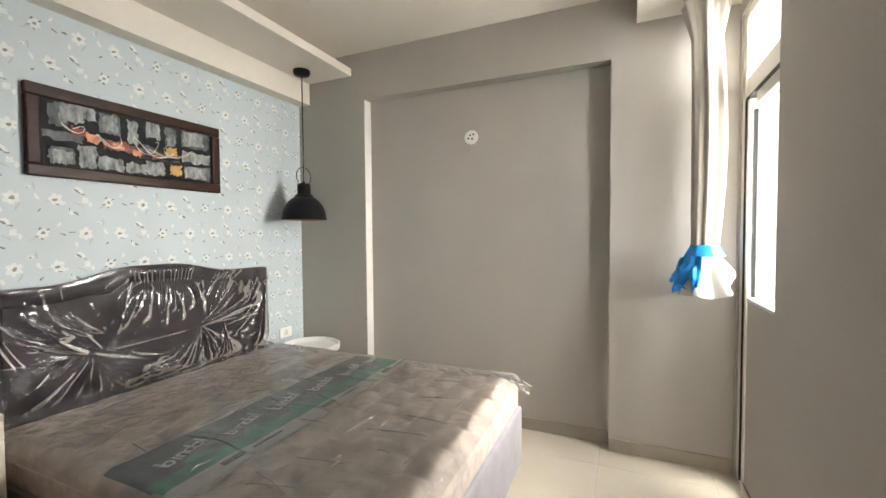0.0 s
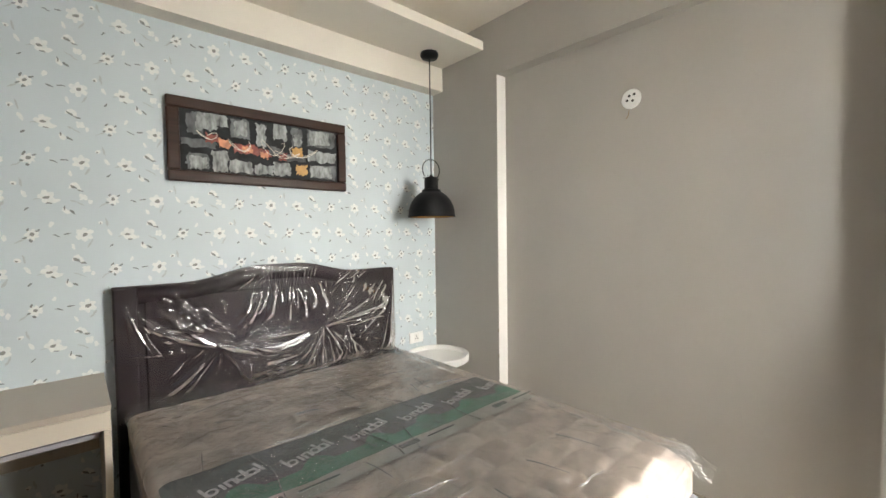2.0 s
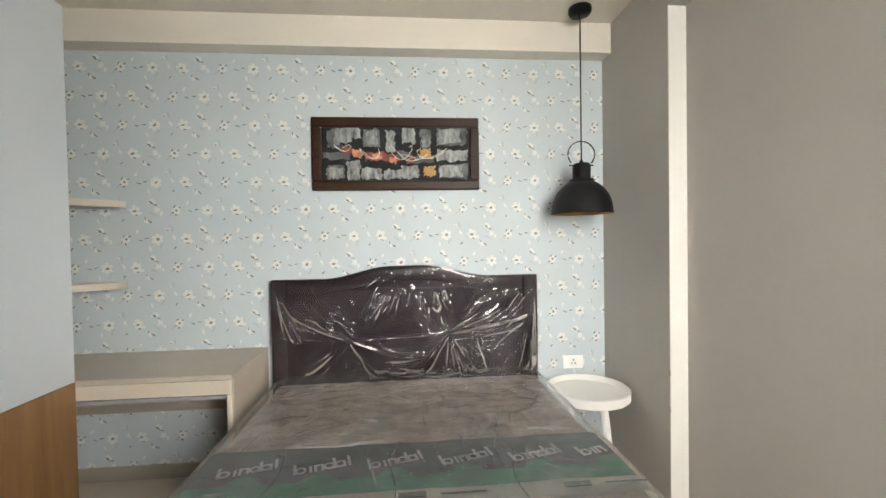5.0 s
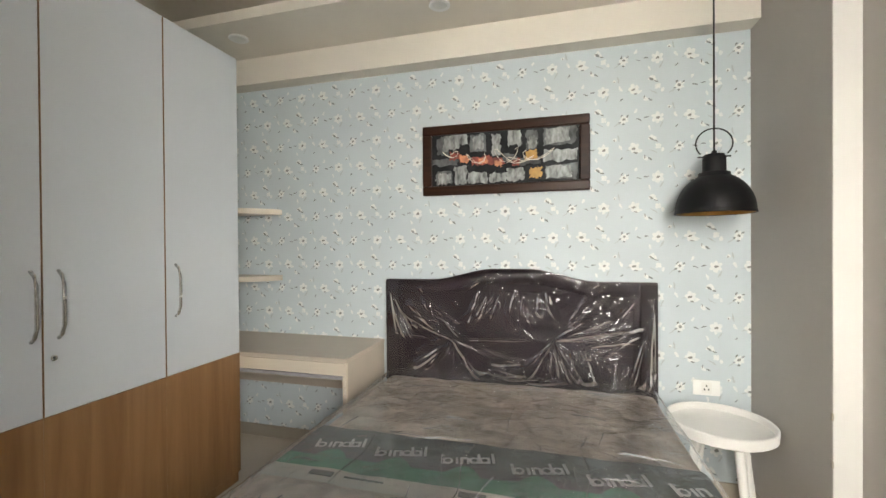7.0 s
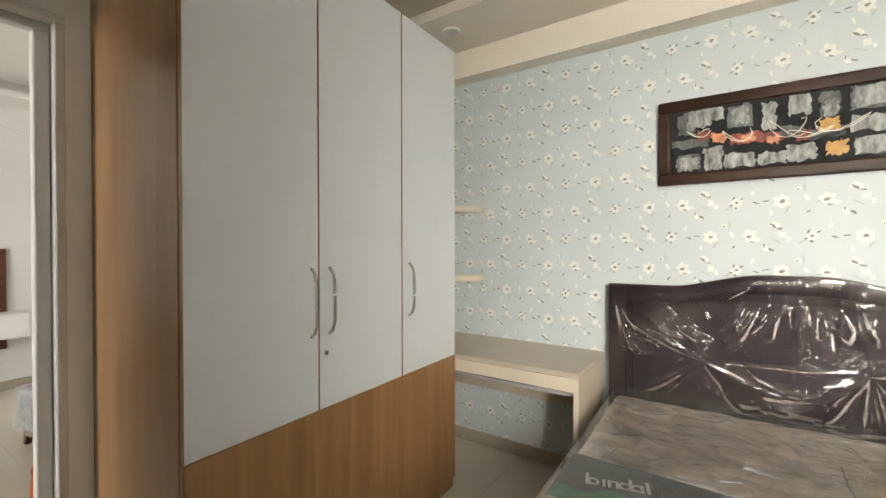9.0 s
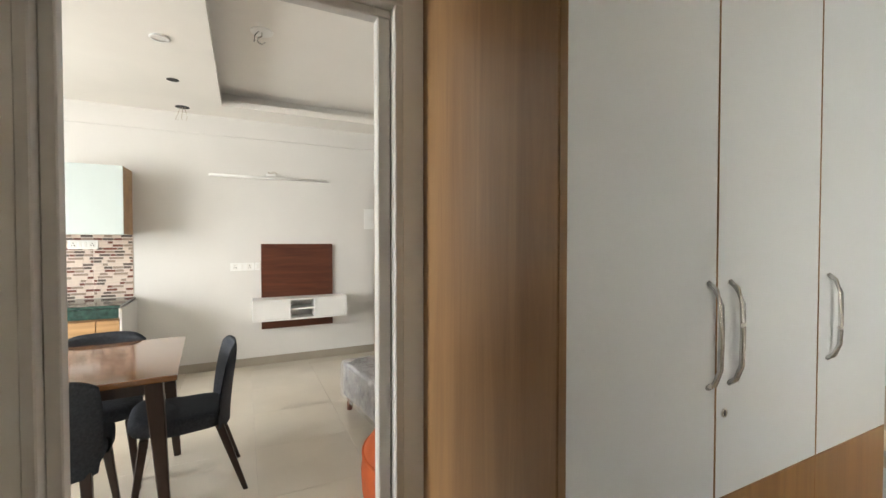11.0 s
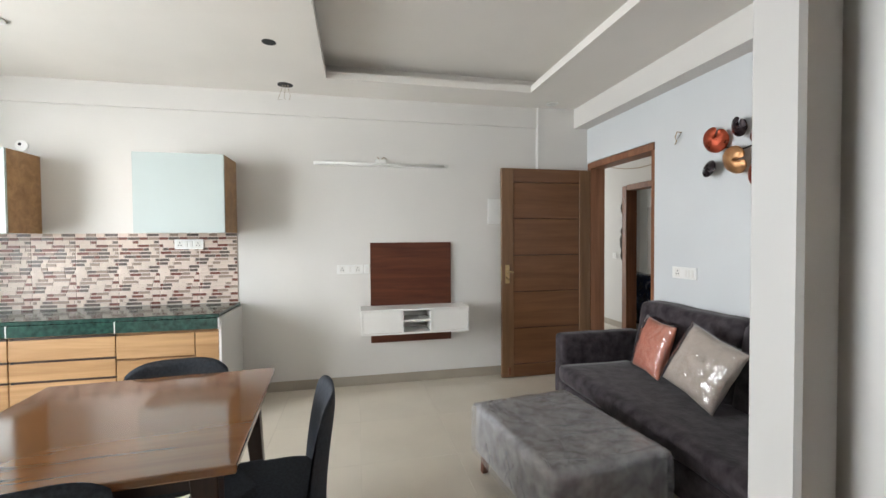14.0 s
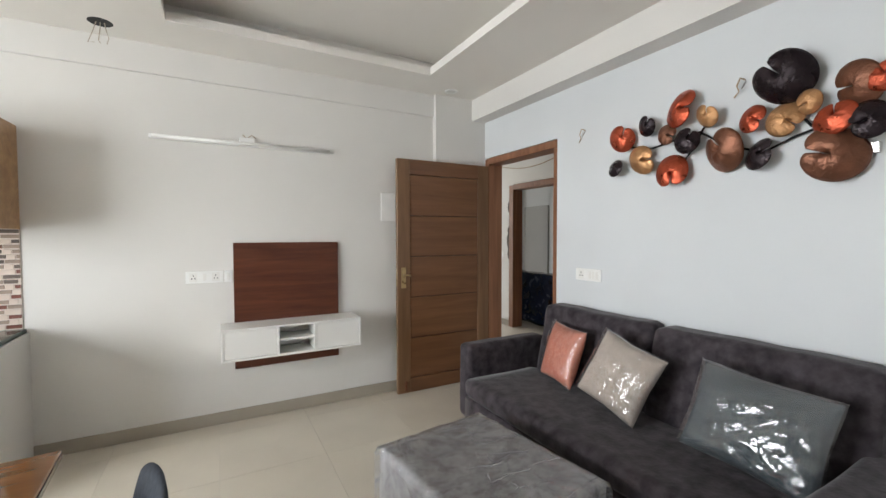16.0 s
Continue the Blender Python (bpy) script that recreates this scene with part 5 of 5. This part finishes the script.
def dining_table():
    t = empty("dining_table", 0.903, -1.932, 0, 3.9)
    tagged(t, "square polished walnut dining table with dark splayed legs", "table")
    part("tabletop", box(-0.45, 0.45, -0.45, 0.45, 0.722, 0.75, 0.006, 2), M_table, t)
    part("apron", box(-0.36, 0.36, -0.37, -0.35, 0.655, 0.722), M_darkwood, t)
    part("apron", box(-0.36, 0.36, 0.35, 0.37, 0.655, 0.722), M_darkwood, t)
    part("apron", box(-0.37, -0.35, -0.35, 0.35, 0.655, 0.722), M_darkwood, t)
    part("apron", box(0.35, 0.37, -0.35, 0.35, 0.655, 0.722), M_darkwood, t)
    for sx in (-1, 1):
        for sy in (-1, 1):
            part("leg", leg(sx * 0.35, sy * 0.35, 0.72, sx * 0.40, sy * 0.40, 0, 0.075, 0.038), M_darkwood, t)


dining_table()


def soft_box(x0, x1, y0, y1, z0, z1, r=0.04, puff=0.01, n=14, seed=0):
    """An upholstered block with rounded edges and a slightly uneven, swollen skin."""
    bm = box(x0, x1, y0, y1, z0, z1)
    bmesh.ops.subdivide_edges(bm, edges=list(bm.edges), cuts=n, use_grid_fill=True)
    c = Vector(((x0 + x1) / 2, (y0 + y1) / 2, (z0 + z1) / 2))
    hx = Vector(((x1 - x0) / 2, (y1 - y0) / 2, (z1 - z0) / 2))
    for v in bm.verts:
        d = v.co - c
        q = Vector([max(-(hx[k] - r), min(hx[k] - r, d[k])) for k in range(3)])
        e = d - q
        if e.length > 1e-9:
            # pull every corner to a round of radius r
            e = e.normalized() * r
        s = puff * noise.noise(v.co * 4.5 + Vector((seed, 0, 0)))
        v.co = c + q + e * (1 + s / r)
    return bm


def sofa():
    s = empty("sofa", -1.85, -2.3, 0)
    tagged(s, "charcoal velvet three-seat sofa with square arms", "sofa")
    T = Matrix.Translation((1.85, 2.3, 0))
    F = -1.44
    for nm, b, r, sd in (("base", (-2.22, F, -3.26, -1.38, 0.07, 0.26), 0.03, 1), ("seat_cushion", (-2.06, F + 0.02, -3.235, -1.395, 0.255, 0.395), 0.05, 2),
                         ("arm", (-2.20, -1.475, -3.385, -3.255, 0.07, 0.605), 0.035, 3), ("arm", (-2.20, -1.475, -1.39, -1.19, 0.07, 0.565), 0.045, 4)):
        p = part(nm, soft_box(*b, r, 0.006, 16, sd), M_sofa, s, smooth=True)
        p.matrix_basis = T
    for y0, y1, sd in ((-3.14, -2.275, 5), (-2.265, -1.33, 6)):
        p = part("back_cushion", soft_box(-2.215, -2.04, y0, y1, 0.33, 0.875, 0.045, 0.010, 16, sd), M_sofa, s, smooth=True)
        for v in p.data.vertices:
            v.co.x += (0.66 - v.co.z) * 0.20
        p.matrix_basis = T
    for x in (-2.1, -1.55):
        for y in (-3.3, -1.3):
            part("foot", box(x - 0.025, x + 0.025, y - 0.025, y + 0.025, 0, 0.075, 0.004), M_darkwood, s).matrix_basis = T


sofa()


def cushion(name, place, w, h, th, fabric, label, film_seed):
    """A filled cushion, standing on its lower edge, in a loose clear bag; it faces local +x."""
    c = empty(name)
    c.matrix_basis = place
    tagged(c, label, "cushion")
    def half(sign, grow, lift, wr):
        def f(u, v):
            a, b = (u - 0.5) * 2, (v - 0.5) * 2
            pin = 1 - 0.06 * (1 - abs(a)) * abs(b) ** 3
            fat = (max(0, 1 - abs(a) ** 2.6) ** 0.5) * (max(0, 1 - abs(b) ** 2.6) ** 0.5)
            k = wr * (noise.noise(Vector((a * 4, b * 4, film_seed))) + 0.6 * abs(noise.noise(Vector((a * 11 + b * 5, b * 9, film_seed + 2)))))
            return Vector((sign * (th / 2 * fat + lift + k * fat ** 0.3), a * w / 2 * grow * (1 - 0.05 * (1 - abs(b))), b * h / 2 * grow * pin))
        return f
    bm = sheet(26, 26, half(1, 1, 0, 0.004))
    b2 = sheet(26, 26, half(-1, 1, 0, 0.004))
    me = bpy.data.meshes.new("tmp")
    b2.to_mesh(me)
    b2.free()
    bm.from_mesh(me)
    bpy.data.meshes.remove(me)
    bmesh.ops.remove_doubles(bm, verts=bm.verts, dist=0.002)
    part("cover", bm, fabric, c, smooth=True)
    part("plastic_bag", sheet(60, 60, half(1, 1.05, 0.013, 0.007)), M_film_soft, c, "clear plastic bag", True)


cushion("cushion_peach", pose(-1.93, -2.80, 0.600, 0, -18, -10) @ pose(0, 0, 0, -2), 0.34, 0.37, 0.12, M_peach, "peach cushion wrapped in clear plastic on sofa", 3)
cushion("cushion_beige", pose(-1.84, -2.29, 0.620, 0, -22, 6) @ pose(0, 0, 0, -16), 0.38, 0.38, 0.13, M_beige, "beige cushion wrapped in clear plastic on sofa", 8)
cushion("cushion_teal", pose(-1.82, -1.64, 0.615, 0, -24, 4) @ pose(0, 0, 0, -5), 0.48, 0.38, 0.13, M_teal, "grey-teal cushion wrapped in clear plastic on sofa", 15)


def ottoman():
    o = empty("ottoman", -0.935, -2.265, 0, 7)
    tagged(o, "rectangular grey velvet ottoman still wrapped in clear film", "ottoman")
    part("body", soft_box(-0.315, 0.315, -0.40, 0.40, 0.115, 0.395, 0.03, 0.006, 18, 9), M_ottoman, o, smooth=True)
    def f(u, v):
        x, y = -0.325 + 0.65 * u, -0.41 + 0.82 * v
        e = min(u * 0.65, (1 - u) * 0.65, v * 0.82, (1 - v) * 0.82)
        drop = 0.035 - math.sqrt(max(0, 0.035 ** 2 - (0.035 - min(e, 0.035)) ** 2))
        return Vector((x, y, 0.402 - drop + 0.008 * abs(noise.noise(Vector((x * 4 + y * 9, y * 3, 5)))) + 0.005 * abs(noise.noise(Vector((x * 16, y * 7, 9))))))
    part("wrapping_film", sheet(70, 80, f), M_film_hazy, o, "crinkled clear plastic film", True)
    for x0, y0, x1, y1 in ((-0.325, -0.41, 0.325, -0.41), (-0.325, 0.41, 0.325, 0.41), (0.325, -0.41, 0.325, 0.41), (-0.325, -0.41, -0.325, 0.41)):
        def g(u, v):
            k = 0.006 * noise.noise(Vector((u * 9 + x0 * 7, v * 4, y0 * 5)))
            nx, ny = (0, math.copysign(1, y0)) if y0 == y1 else (math.copysign(1, x0), 0)
            return Vector((x0 + (x1 - x0) * u + nx * k, y0 + (y1 - y0) * u + ny * k, 0.11 + 0.26 * v))
        part("side_film", sheet(50, 12, g), M_film_hazy, o, "crinkled clear plastic film", True)
    # hazy tubes that draw glare streaks along the ottoman film's creases
    rng = random.Random(17)
    for k in range(30):
        cx, cy = rng.uniform(-0.29, 0.29), rng.uniform(-0.37, 0.37)
        ang, ln = rng.choice((rng.uniform(0.9, 1.5), rng.uniform(-0.5, 0.2))), rng.uniform(0.05, 0.22)
        pts = []
        for q in range(9):
            px = cx + (q / 8 - 0.5) * ln * math.cos(ang) + 0.004 * math.sin(q * 1.3 + k)
            py = cy + (q / 8 - 0.5) * ln * math.sin(ang)
            pts.append((max(-0.29, min(0.29, px)), max(-0.37, min(0.37, py)), 0.4065 + 0.002 * math.sin(q * 0.8 + k)))
        part("crease_glint", tube(pts, 0.0024, 5, taper=0.4), M_crease_glare, o)
    for k in range(14):
        cy, ln = rng.uniform(-0.34, 0.34), rng.uniform(0.06, 0.2)
        z0 = rng.uniform(0.16, 0.30)
        sl = rng.uniform(-0.5, 0.5)
        part("crease_glint", tube([(0.330, cy + sl * ln * q / 5, z0 + (ln * 0.5) * q / 5) for q in range(6)], 0.0022, 5, taper=0.4), M_crease_glare, o)
    for x in (-0.26, 0.26):
        for y in (-0.34, 0.34):
            part("leg", leg(x, y, 0.12, x * 1.04, y * 1.04, 0, 0.05, 0.035), M_redwood, o)


ottoman()


def pouf():
    p = empty("orange_pouf", -0.715, -1.16, 0)
    tagged(p, "round burnt orange velvet pouf", "pouf")
    prof = [(0.0, 0.02), (0.30, 0.02), (0.335, 0.06), (0.35, 0.15), (0.355, 0.25), (0.345, 0.33), (0.31, 0.385), (0.24, 0.405), (0.0, 0.41)]
    part("body", lathe(prof, 48), M_orange, p, smooth=True)
    part("welt", lathe([(0.345 + 0.007 * math.cos(a), 0.33 + 0.007 * math.sin(a)) for a in [2 * math.pi * k / 8 for k in range(9)]], 48), M_orange, p, smooth=True)
    part("base", lathe([(0, 0), (0.27, 0), (0.27, 0.02), (0, 0.02)], 40), M_darkwood, p)


pouf()


def wall_art():
    art = empty("metal_wall_art", LX0, -1.95, 1.9)
    tagged(art, "hammered copper, gold and black metal leaf wall sculpture", "wall art")
    X = 0.05
    # place along the wall, height, radius, metal, turn of the cleft, lift
    rows = ((-2.559, 1.997, 0.092, M_copper, 70, 0), (-2.380, 2.034, 0.066, M_blackleaf, 60, 1), (-2.597, 1.811, 0.066, M_blackleaf, 185, 1), (-2.414, 1.838, 0.094, M_goldleaf, 0, 0),
            (-2.263, 1.957, 0.060, M_brownleaf, 330, 0), (-2.172, 2.075, 0.108, M_copper, 350, 1), (-2.030, 2.005, 0.068, M_goldleaf, 70, 2), (-2.132, 1.896, 0.076, M_blackleaf, 60, 2),
            (-2.223, 1.738, 0.102, M_copper, 275, 1), (-1.958, 1.820, 0.120, M_brownleaf, 115, 0), (-1.828, 1.936, 0.072, M_copper, 330, 1), (-1.705, 1.905, 0.082, M_goldleaf, 320, 0),
            (-1.612, 1.955, 0.055, M_goldleaf, 200, 2), (-1.794, 1.765, 0.082, M_blackleaf, 15, 1), (-1.704, 2.094, 0.132, M_blackleaf, 130, 2), (-1.538, 1.721, 0.126, M_brownleaf, 165, 1),
            (-1.525, 1.867, 0.082, M_copper, 90, 2), (-1.464, 1.990, 0.098, M_brownleaf, 180, 0), (-1.425, 1.835, 0.080, M_blackleaf, 200, 2), (-1.385, 1.995, 0.070, M_copper, 120, 1))
    for k, (y, z, r, m, turn, lift) in enumerate(rows):
        def f(u, v):
            # round leaf with one deep cleft whose lips curl outward, dished like a bowl
            cut = 0.10 * v
            a = cut + (2 * math.pi - 2 * cut) * u
            lip = min(u, 1 - u)
            rr = 0.92 * r * v * (1 + 0.06 * math.sin(2 * a + k)) * (1 - 0.30 * math.exp(-lip * 16))
            hgt = 0.42 * r * (1 - v * v) - 0.40 * r * (1 - v) * math.exp(-lip * 12) + 0.25 * r * v * math.exp(-lip * 7) + 0.03 * r * noise.noise(Vector((a * 2, v * 3, k)))
            t = a + radians(turn)
            return Vector((hgt, rr * math.cos(t), rr * math.sin(t)))
        bm = sheet(44, 10, f)
        bmesh.ops.remove_doubles(bm, verts=bm.verts, dist=0.0006)
        ob = part("leaf", bm, m, art, smooth=True, at=pose(X + 0.014 * lift, y + 1.95, z - 1.9, 0, 14 * math.sin(k * 2.3), 16 * math.cos(k * 1.7)))
        so = ob.modifiers.new("thick", "SOLIDIFY")
        so.thickness = 0.002
        part("rod", tube([(0.012, y + 1.95, z - 1.9), (X + 0.014 * lift, y + 1.95, z - 1.9)], 0.003, 6), M_black, art)
    def stem(pts):
        part("stem", tube([(0.022, y + 1.95, z - 1.9) for y, z in pts], 0.0055, 8), M_black, art, "dark metal stem", True)
    stem(((-2.56, 1.95), (-2.40, 1.90), (-2.26, 1.92), (-2.10, 1.94), (-1.96, 1.84), (-1.80, 1.78), (-1.68, 1.83), (-1.56, 1.86), (-1.42, 1.83), (-1.30, 1.82)))
    stem(((-2.22, 1.75), (-2.14, 1.85), (-2.06, 1.99)))
    stem(((-1.70, 2.05), (-1.66, 1.92), (-1.62, 1.86)))
    part("bracket", box(0.0, 0.03, 0.51, 0.545, -0.19, -0.145, 0.002), M_steel, art)


wall_art()
for y, z in ((-2.915, 2.10), (-1.905, 2.125)):
    wr = empty("wall_wire_stub", LX0, y, z)
    tagged(wr, "bare twisted wire ends sticking out of wall", "wire", "bare wall wires")
    part("wire", tube([(0, 0.01, 0.03), (0.03, 0.0, 0.035), (0.035, -0.012, 0.0), (0.03, -0.004, -0.03), (0.02, -0.03, -0.05)], 0.004, 6), M_wire, wr)
    part("wire", tube([(0, 0.01, 0.03), (0.02, 0.02, 0.01), (0.035, 0.01, -0.02)], 0.0035, 6), M_steel, wr)

# ceiling fittings
for x, y in ((0.61, -2.44), (2.15, -3.23), (-1.78, -4.02)):
    downlight(x, y, 2.665)


def ceiling_hole(x, y, r, wires):
    h = empty("ceiling_cutout", x, y, 2.67)
    tagged(h, "open downlight hole in ceiling with loose wires" if wires else "open downlight hole cut in ceiling", "ceiling hole", "open downlight holes")
    part("hole", lathe([(0, -0.0015), (r, -0.0015), (r, -0.0002), (0, -0.0002)], 28), M_dark, h)
    for k in range(3 if wires else 0):
        part("wire", tube([(0.02 * (k - 1), 0, -0.002), (0.03 * (k - 1), 0.01, -0.05), (0.05 * (k - 1) + 0.01, 0.0, -0.09 - 0.02 * k), (0.03 * (k - 1), 0.0, -0.125)], 0.0026, 5), M_wire_pale, h)


ceiling_hole(0.64, -3.23, 0.045, False)
ceiling_hole(0.66, -4.00, 0.062, True)
fh = empty("ceiling_fan_hook", 0.01, -2.45, CEIL + 0.02)
tagged(fh, "round ceiling cover with fan hook and wires", "fan hook")
part("cover", lathe([(0, 0), (0.075, 0), (0.075, -0.006), (0, -0.008)], 32), M_switch, fh)
part("hook", tube([(0, 0, 0), (0, 0, -0.03), (0.025, 0, -0.05), (0.03, 0, -0.075), (0, 0, -0.09), (-0.022, 0, -0.07)], 0.005, 8), M_steel, fh)
part("wire", tube([(0.02, 0.01, -0.005), (0.045, 0.02, -0.04), (0.05, 0.0, -0.08)], 0.003, 6), M_dark, fh)

# opposite flat
pk = empty("wrapped_mattress", -4.35, -5.6, 0)
tagged(pk, "upright mattress wrapped in dark blue plastic", "mattress")
part("body", soft_box(-0.12, 0.12, -0.75, 0.65, 0.0, 0.80, 0.04, 0.02, 18, 21), M_bluepack, pk, smooth=True)
cb = empty("corridor_cable", -3.80, -5.3, 2.4)
tagged(cb, "thin loose cable sagging across corridor", "cable")
part("cable", tube([(0.01, -0.9 + 1.8 * k / 14, 0.10 - 0.16 * math.sin(math.pi * k / 14)) for k in range(15)], 0.006, 6), M_wire, cb)

# ---- pieces: floor tiles and the mosaic splashback ----
def tile_mesh(name, w, h):
    bm = box(-w / 2, w / 2, -h / 2, h / 2, -0.006, 0.0, 0.0006)
    me = bpy.data.meshes.new(name)
    bm.to_mesh(me)
    bm.free()
    return me


def lay_floor(name, x0, x1, y0, y1, px, py, size=0.6):
    """Square tiles with fine joints, cut at the walls; joints pass through (px, py)."""
    root = bpy.data.objects["floor"]
    cache = {}
    gx = [px + size * k for k in range(-12, 13)]
    gy = [py + size * k for k in range(-12, 13)]
    for a in gx:
        for b in gy:
            u0, u1, v0, v1 = max(a, x0), min(a + size, x1), max(b, y0), min(b + size, y1)
            if u1 - u0 < 0.02 or v1 - v0 < 0.02:
                continue
            key = (round(u1 - u0, 3), round(v1 - v0, 3))
            if key not in cache:
                cache[key] = tile_mesh(name, key[0] - 0.0009, key[1] - 0.0009)
                cache[key].materials.append(M_tile)
            t = new("tile", cache[key])
            t.location = ((u0 + u1) / 2, (v0 + v1) / 2, random.uniform(-0.0004, 0.0))
            t.parent = root


lay_floor("floor_tile", BX0, BX1, BY0, NB, 0.08, 0.30)
lay_floor("floor_tile", LX0, LX1, LY0, BY0, 0.08, -4.02)


def splashback():
    root = setting("wall_splashback", box(1.11, 3.58, LY0, LY0 + 0.004, 0.823, 1.43), M_mos_grout, "mosaic splashback of cream, red and brown strips", "splashback")
    rng = random.Random(11)
    meshes = {}
    rest = bmesh.new()
    rowh = 0.0303
    count = 0
    # one printed sheet of strips, 0.305 m wide, laid side by side
    plan = []
    for r in range(20):
        x = -rng.uniform(0, 0.09)
        last = 0
        while x < 0.305:
            ln = rng.choice((0.042, 0.065, 0.085, 0.115))
            col = rng.choices((0, 1, 2, 3), (0.30, 0.23, 0.26, 0.21))[0]
            if col == last:
                col = 0 if last else 3
            a, b = max(0.0, x), min(0.305, x + ln)
            if b - a > 0.018:
                plan.append((r, a, b, col))
            last = col
            x += ln
    for k in range(9):
        for r, a, b, col in plan:
            a, b = 1.112 + 0.305 * k + a, min(3.578, 1.112 + 0.305 * k + b)
            if b - a < 0.012:
                continue
            z = 0.825 + rowh * (r + 0.5)
            hh = rowh - (0.004 if col == 0 else 0.0085)
            if k < 4 and count < 300 and (col or k < 1):
                key = (round(b - a, 3), col)
                if key not in meshes:
                    bm = box(-(b - a) / 2 + 0.002, (b - a) / 2 - 0.002, 0.0, 0.004, -hh / 2, hh / 2, 0.0008)
                    me = bpy.data.meshes.new("strip_tile")
                    bm.to_mesh(me)
                    bm.free()
                    me.materials.append(M_mos[col])
                    meshes[key] = me
                t = new("strip_tile", meshes[key])
                t.location = ((a + b) / 2, LY0 + 0.004, z)
                t.parent = root
                count += 1
            else:
                n0 = len(rest.faces)
                box(a + 0.002, b - 0.002, LY0 + 0.004, LY0 + 0.008, z - hh / 2, z + hh / 2, bm=rest)
                rest.faces.ensure_lookup_table()
                for q in range(n0, len(rest.faces)):
                    rest.faces[q].material_index = col
    me = bpy.data.meshes.new("strip_tiles")
    rest.to_mesh(me)
    rest.free()
    for m in M_mos:
        me.materials.append(m)
    ob = new("strip_tiles", me)
    ob.parent = root
    ob["kind"] = "stuff"


splashback()
